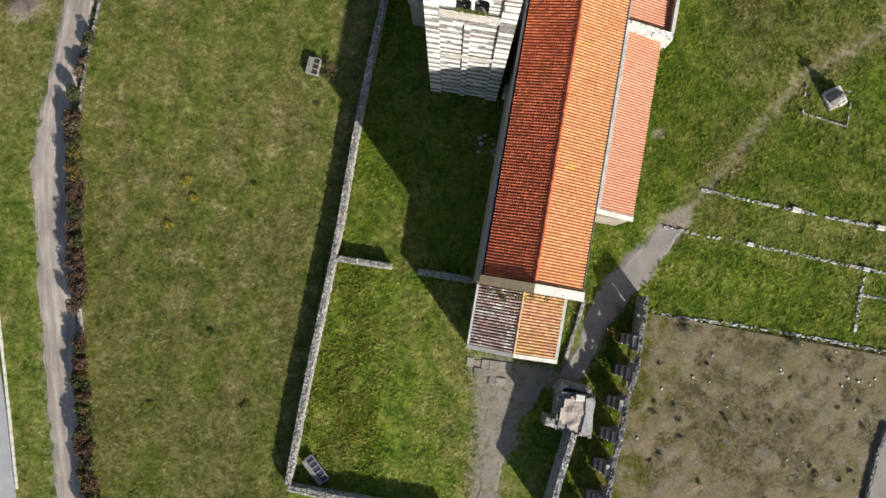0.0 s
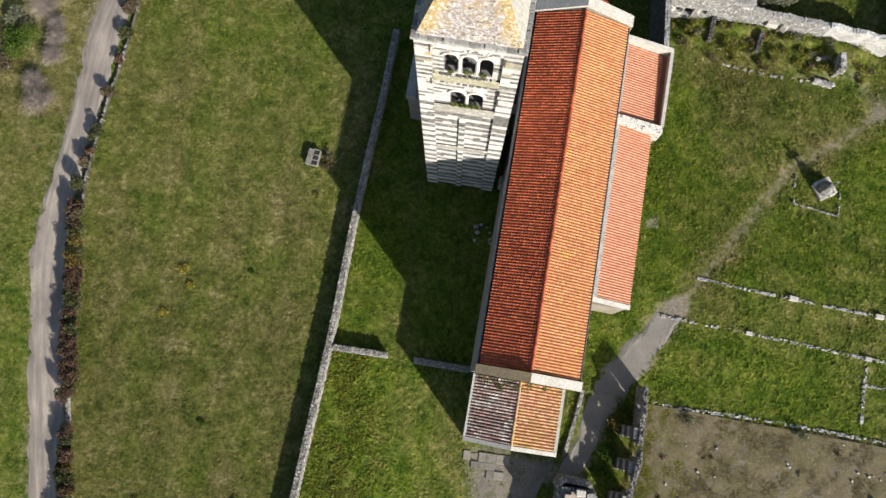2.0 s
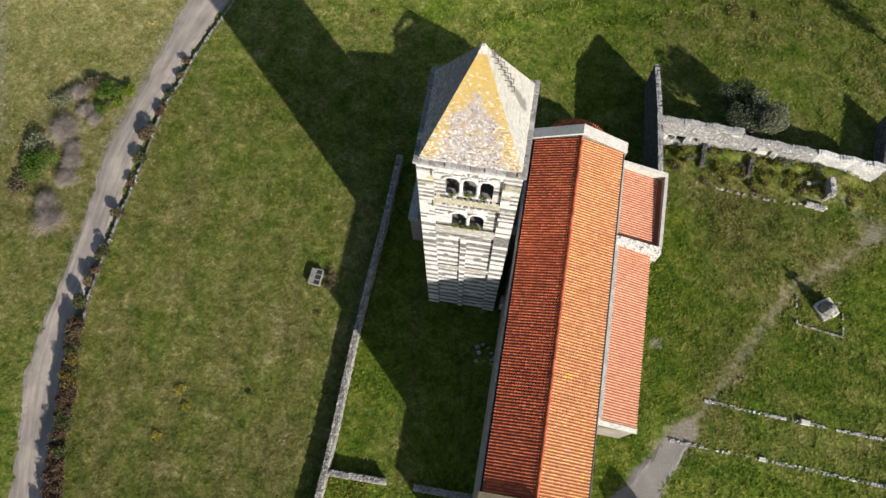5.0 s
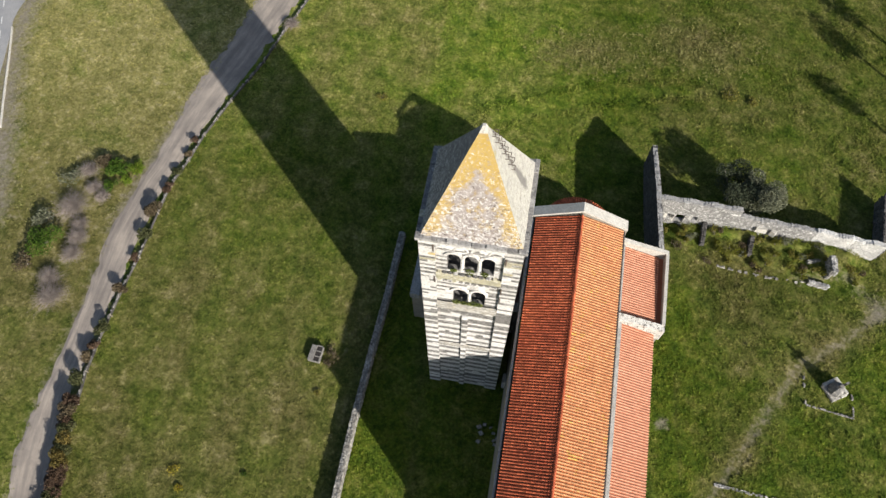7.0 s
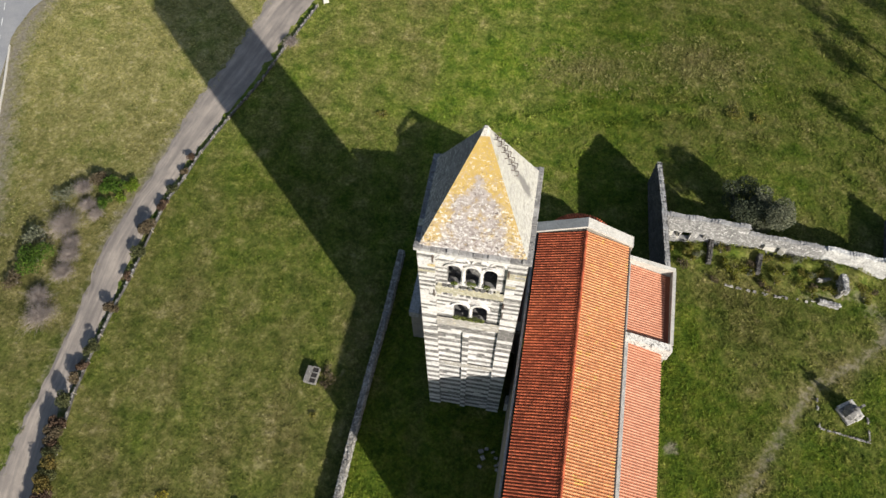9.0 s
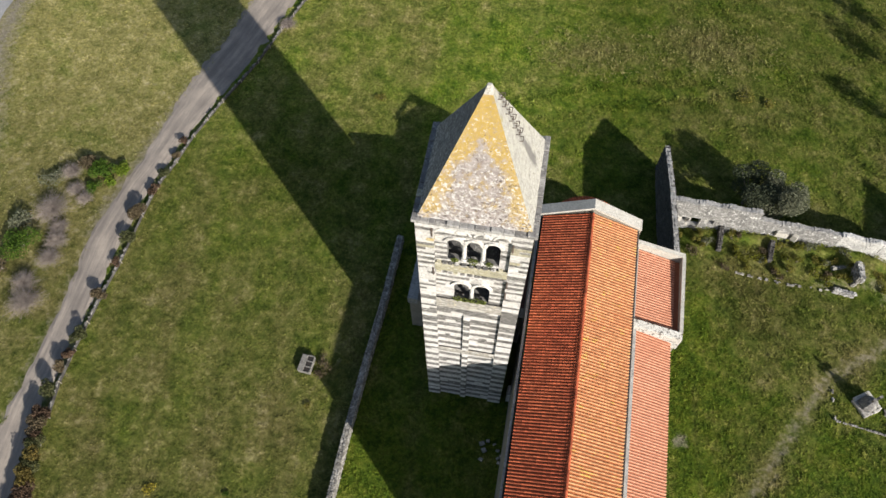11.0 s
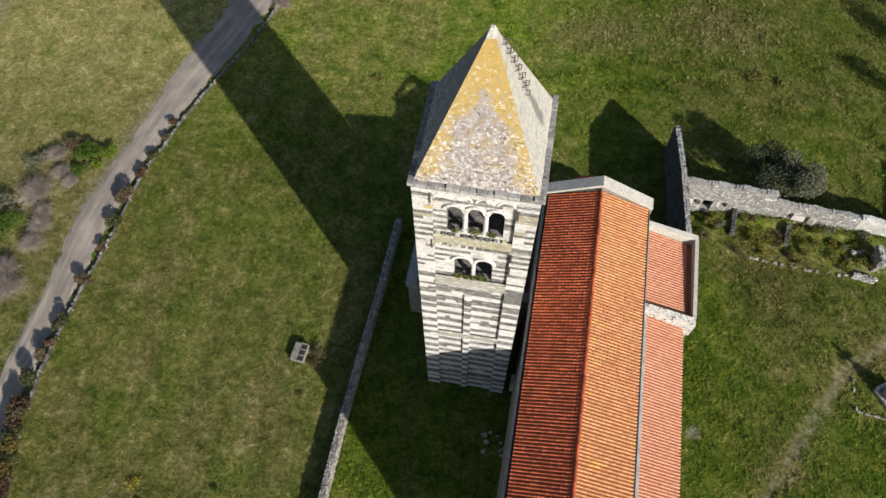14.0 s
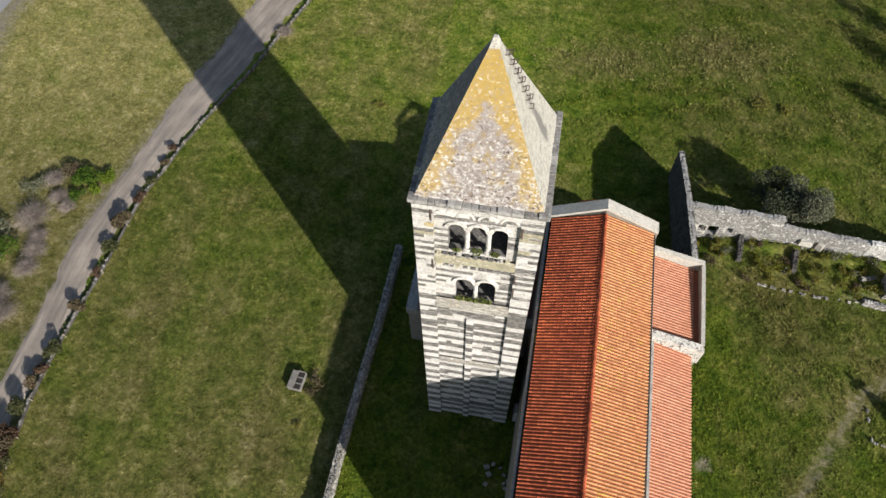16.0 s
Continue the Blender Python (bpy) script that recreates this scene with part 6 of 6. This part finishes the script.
tree("olive_tree", (34.4, 52.6), 1.8, 3.8, 6.6, M_OLIVE, "grey-green olive tree behind the ruined wall", 500, 15000, .11)
tree("evergreen_tree", (31.2, 53.0), 1.6, 3.5, 5.6, M_SHADE_LEAF, "dark evergreen tree beside the olive behind the ruined wall", 505, 11000, .11)
tree("poplar_tree", (57.5, 76.5), 3.0, 2.2, 8.5, M_OLIVE, "pale-trunked tree beyond the meadow", 501, 2500, .13, M_WOOD)
tree("poplar_tree", (59.0, 83.0), 3.0, 2.2, 9.5, M_OLIVE, "pale-trunked tree beyond the meadow", 502, 2500, .13, M_WOOD)
tree("poplar_tree", (66.0, 88.0), 3.0, 2.6, 9.5, M_OLIVE, "tall tree beyond the meadow", 503, 2500, .13, M_WOOD)
tree("poplar_tree", (55.5, 66.5), 2.2, 2.0, 7.0, M_OLIVE, "tree beyond the meadow", 504, 2200, .13, M_WOOD)

# weeds on the tower's ledges and the nave's eaves
rng = random.Random(520)
for i, (x, z, s) in enumerate(((-1.3, 31.98, .35), (.06, 31.98, .55), (1.2, 31.98, .42), (-1.0, 25.42, .5), (-.4, 25.42, .42), (.5, 25.42, .55), (1.0, 25.42, .42), (.1, 25.38, .35))):
    c = TOWER @ Vector((x, -H + .12, z))
    th = thing("ledge_weed", tuple(c), "tuft of green weeds growing on a tower ledge", "weed", "weeds on the tower ledges")
    v, f = leaf_cloud(rng, [(c.x, c.y, z + s * .5, s * .8, s * .35, s * .6)], 160, .07)
    obj("leaves", v, f, M_WEED, th)
for i in range(34):
    p = NAVE @ Vector((-4.9 + rng.uniform(-.1, .1), rng.uniform(6, 38), 13.3))
    th = thing("gutter_weed", tuple(p), "small weed growing in the nave gutter", "weed", "weeds in the nave gutter")
    s = rng.uniform(.12, .3)
    v, f = leaf_cloud(rng, [(p.x, p.y, 13.3 + s * .6, s * .8, s * 1.2, s)], 50, .06)
    obj("leaves", v, f, M_WEED, th)

# ---- grass and herbs ----


def off_limits(x, y):
    """Where no grass grows: surfacing, buildings and walls."""
    on_lane = (near(x, y, LANE_MID) < 1.6)
    on_path = (near(x, y, PATH_MID) < 1.8)
    church_area = (np.abs(x - 8.9) < 5.6) & (y > -8) & (y < 39.5) | (x > 13) & (x < 19.6) & (y > 9.4) & (y < 30) | (x > 13) & (x < 20.6) & (y > 29) & (y < 40)
    tower_area = (np.abs(x + 1.2) < 4.1) & (np.abs(y - 26) < 4.1)
    road = (x < np.interp(y, [p[1] for p in ROAD_E[::-1]], [p[0] for p in ROAD_E[::-1]]) + .4)
    apron = (x < -60) & (y > 84 + (x + 77.6) * 1.15)
    lot = (x > 20.6) & (y < -1.2)
    court = (x > 8.6) & (x < 15) & (y < -9) & (y > -24)
    return on_lane | on_path | church_area | tower_area | road | apron | lot | court | (near(x, y, WALL_W) < .5)


def tufts(name, count, seed, span, blade, tall, keep, label, blades=5, wide=.16, anywhere=False, leaf=M_BLADES, lift=.02):
    """Splayed blades in tufts over a stretch of plan, thinned by keep(x, y)."""
    g = np.random.default_rng(seed)
    x, y = g.uniform(span[0], span[1], count), g.uniform(span[2], span[3], count)
    ok = (anywhere | ~off_limits(x, y)) & (g.random(count) < keep(x, y)) & (g.random(count) > wornness(x, y) * 1.3 + .6 * soft(near(x, y, TRAIL), 1.6))
    x, y = x[ok], y[ok]
    clump = np.array([noise.noise(Vector((a * .8, b * .8, 5.1))) + .6 * noise.noise(Vector((a * 1.9, b * 1.9, 2.4))) for a, b in zip(x, y)])
    some = g.random(len(x)) < 1.15 + 1.0 * clump
    x, y, clump = x[some], y[some], clump[some]
    n = len(x)
    scale = g.uniform(.6, 1.2, n) * np.clip(1.0 + .75 * clump, .5, 1.8)
    z0 = np.array([bumpy(a, b) for a, b in zip(x, y)]) + lift
    verts = np.zeros((n, blades, 3, 3))
    for k in range(blades):
        a = g.uniform(0, 2 * np.pi, n)
        ln, hi = blade * scale * g.uniform(.6, 1.2, n), tall * scale * g.uniform(.5, 1.2, n)
        dx, dy = np.cos(a), np.sin(a)
        w = wide * scale * g.uniform(.6, 1.2, n)
        bx, by = x + dx * .03, y + dy * .03
        verts[:, k, 0] = np.stack([bx - dy * w / 2, by + dx * w / 2, z0 + hi * .25], -1)
        verts[:, k, 1] = np.stack([bx + dy * w / 2, by - dx * w / 2, z0 + hi * .25], -1)
        verts[:, k, 2] = np.stack([x + dx * ln, y + dy * ln, z0 + hi], -1)
    verts = verts.reshape(-1, 3)
    me = bpy.data.meshes.new(name)
    me.from_pydata(verts, [], np.arange(len(verts)).reshape(-1, 3))
    me.materials.append(leaf)
    zone_tags(me, np.repeat(x, 3 * blades), np.repeat(y, 3 * blades))
    tagged(new(name, me), label, "grass", kind="stuff")


def in_field(x, y):
    return (x < west_wall_x(y)) & (x > lane_x(y) + .6)


def weedy(x, y):
    """Where knee-high weeds stand thick: the yard west of the trodden strip, patches east of the church and behind the ruin."""
    p = np.sin(x * .31 + 1.3) * np.sin(y * .27 + .4) + .5 * np.sin(x * .83 + y * .51) + .35 * np.sin(y * .93 - x * .44)
    w = np.clip(p * .8 + .25, 0, 1)
    w = np.where((x < -3.5 - .12 * (y + 26)) & (y < 0), .55 + .3 * p, w)
    w = np.where((x > 24) & (x < 48) & (y > 1.5) & (y < 8), .8, w)
    w = np.where((x > 24) & (y > -1) & (y < 9), .6 + .3 * p, w)
    w = np.where((x > 20) & (y > 15) & (y < 46), w * .8 + .1, w)
    return np.clip(w, 0, 1) * np.where((x > -4) & (x < 20), .12, 1) * np.where((y > 50) & (x < 0), .25, 1)


tufts("field_grass", 90000, 1, (-50, -11, -34, 100), .26, .10, lambda x, y: np.where(in_field(x, y), .9, 0), "short dry mown grass of the field", wide=.07)
tufts("verge_grass", 45000, 2, (-86, -36, -34, 100), .28, .11, lambda x, y: np.where(x < lane_x(y) - 2.5, .9, 0), "rough dry grass on the verge", wide=.07)
tufts("yard_grass", 120000, 3, (-16, 62, -34, 42), .30, .13, lambda x, y: np.where((x > west_wall_x(y)) & (y > -27), .95, 0), "green grass and herbs of the churchyard", wide=.075)
tufts("meadow_grass", 100000, 4, (-36, 66, 40, 104), .32, .13, lambda x, y: np.where(x > np.where(y < 42, west_wall_x(y), lane_x(y) + 1), .95, 0) * np.where(near(x, y, MOWN_ARC) > .8, 1, .6), "rough green meadow grass behind the church", wide=.075)
tufts("leafy_weeds", 90000, 5, (-15, 62, -27, 92), .34, .24, weedy, "knee-high leafy weeds in clumps", blades=7, wide=.085)
tufts("plot_stubble", 50000, 6, (22, 60, -32, -1.5), .20, .05, lambda x, y: .85 + 0 * x, "dry stubble on the scrub plot", blades=4, wide=.05, anywhere=True, leaf=M_STUBBLE, lift=.22)
tufts("uncut_grass", 22000, 7, (-6, 34, 58, 80), .22, .24, lambda x, y: .9 * soft(np.abs(near(x, y, MOWN_ARC) - 1.9), 1.0), "taller uncut grass along the mown strip", blades=6, wide=.12)
tufts("straw_grass", 16000, 8, (1, 42, 70, 88), .30, .26, lambda x, y: np.clip(.75 * np.maximum(soft(np.hypot((x - 28) / 13, (y - 80) / 7.5), 1), soft(np.hypot((x - 11) / 12, (y - 77) / 6), 1)) * (1 + .9 * np.sin(x * .9 + y * .6) * np.sin(y * 1.1 - x * .35)), 0, 1), "flattened pale straw in the meadow", blades=6, wide=.07, leaf=M_STRAW)
tufts("plot_herbs", 34000, 9, (20, 60, -32, -1.2), .24, .08, lambda x, y: np.clip(soft(x - 22.3 - .075 * (y + 1), 5.5) + .8 * np.clip(np.sin(x * .37 + 1) * np.sin(y * .41 + 2) + .4 * np.sin(x * .9 + y * 1.1), 0, 1) * soft(x - 24, 18) + .05, 0, 1), "olive-green herbs creeping over the scrub plot", blades=5, wide=.055, anywhere=True, leaf=M_HERB, lift=.2)
tufts("margin_herbs", 26000, 12, (20.5, 30, -32, -1.2), .24, .10, lambda x, y: np.clip(1.15 - (x - 21.6 - .075 * (y + 1)) / 5.0 + .5 * np.sin(x * 1.1 + 2) * np.sin(y * .7), 0, 1) * (x > 22.9 + .065 * y), "yellow-green herbs along the arcade wall", blades=5, wide=.07, anywhere=True, leaf=M_YELLOW_WEED, lift=.2)
tufts("flowering_weeds", 11000, 10, (-15, -4, -26, 0), .19, .2, lambda x, y: np.clip(.75 * soft(np.abs(x + 10.5 + .08 * (y + 12)), 5) * (1 + .8 * np.sin(x * .8 + 2) * np.sin(y * .6)), 0, 1), "yellowing leafy weeds along the boundary wall", blades=6, wide=.13, leaf=M_YELLOW_WEED)
tufts("verge_straw", 26000, 11, (-84, -42, 34, 98), .20, .13, lambda x, y: np.where(x < lane_x(y) - 4.6, .30 + .25 * np.sin(x * .33 + 1) * np.sin(y * .29) + .15 * np.sin(x * .9 - y * .7), 0), "pale dry straw standing on the verge", blades=6, wide=.08, leaf=M_STRAW)
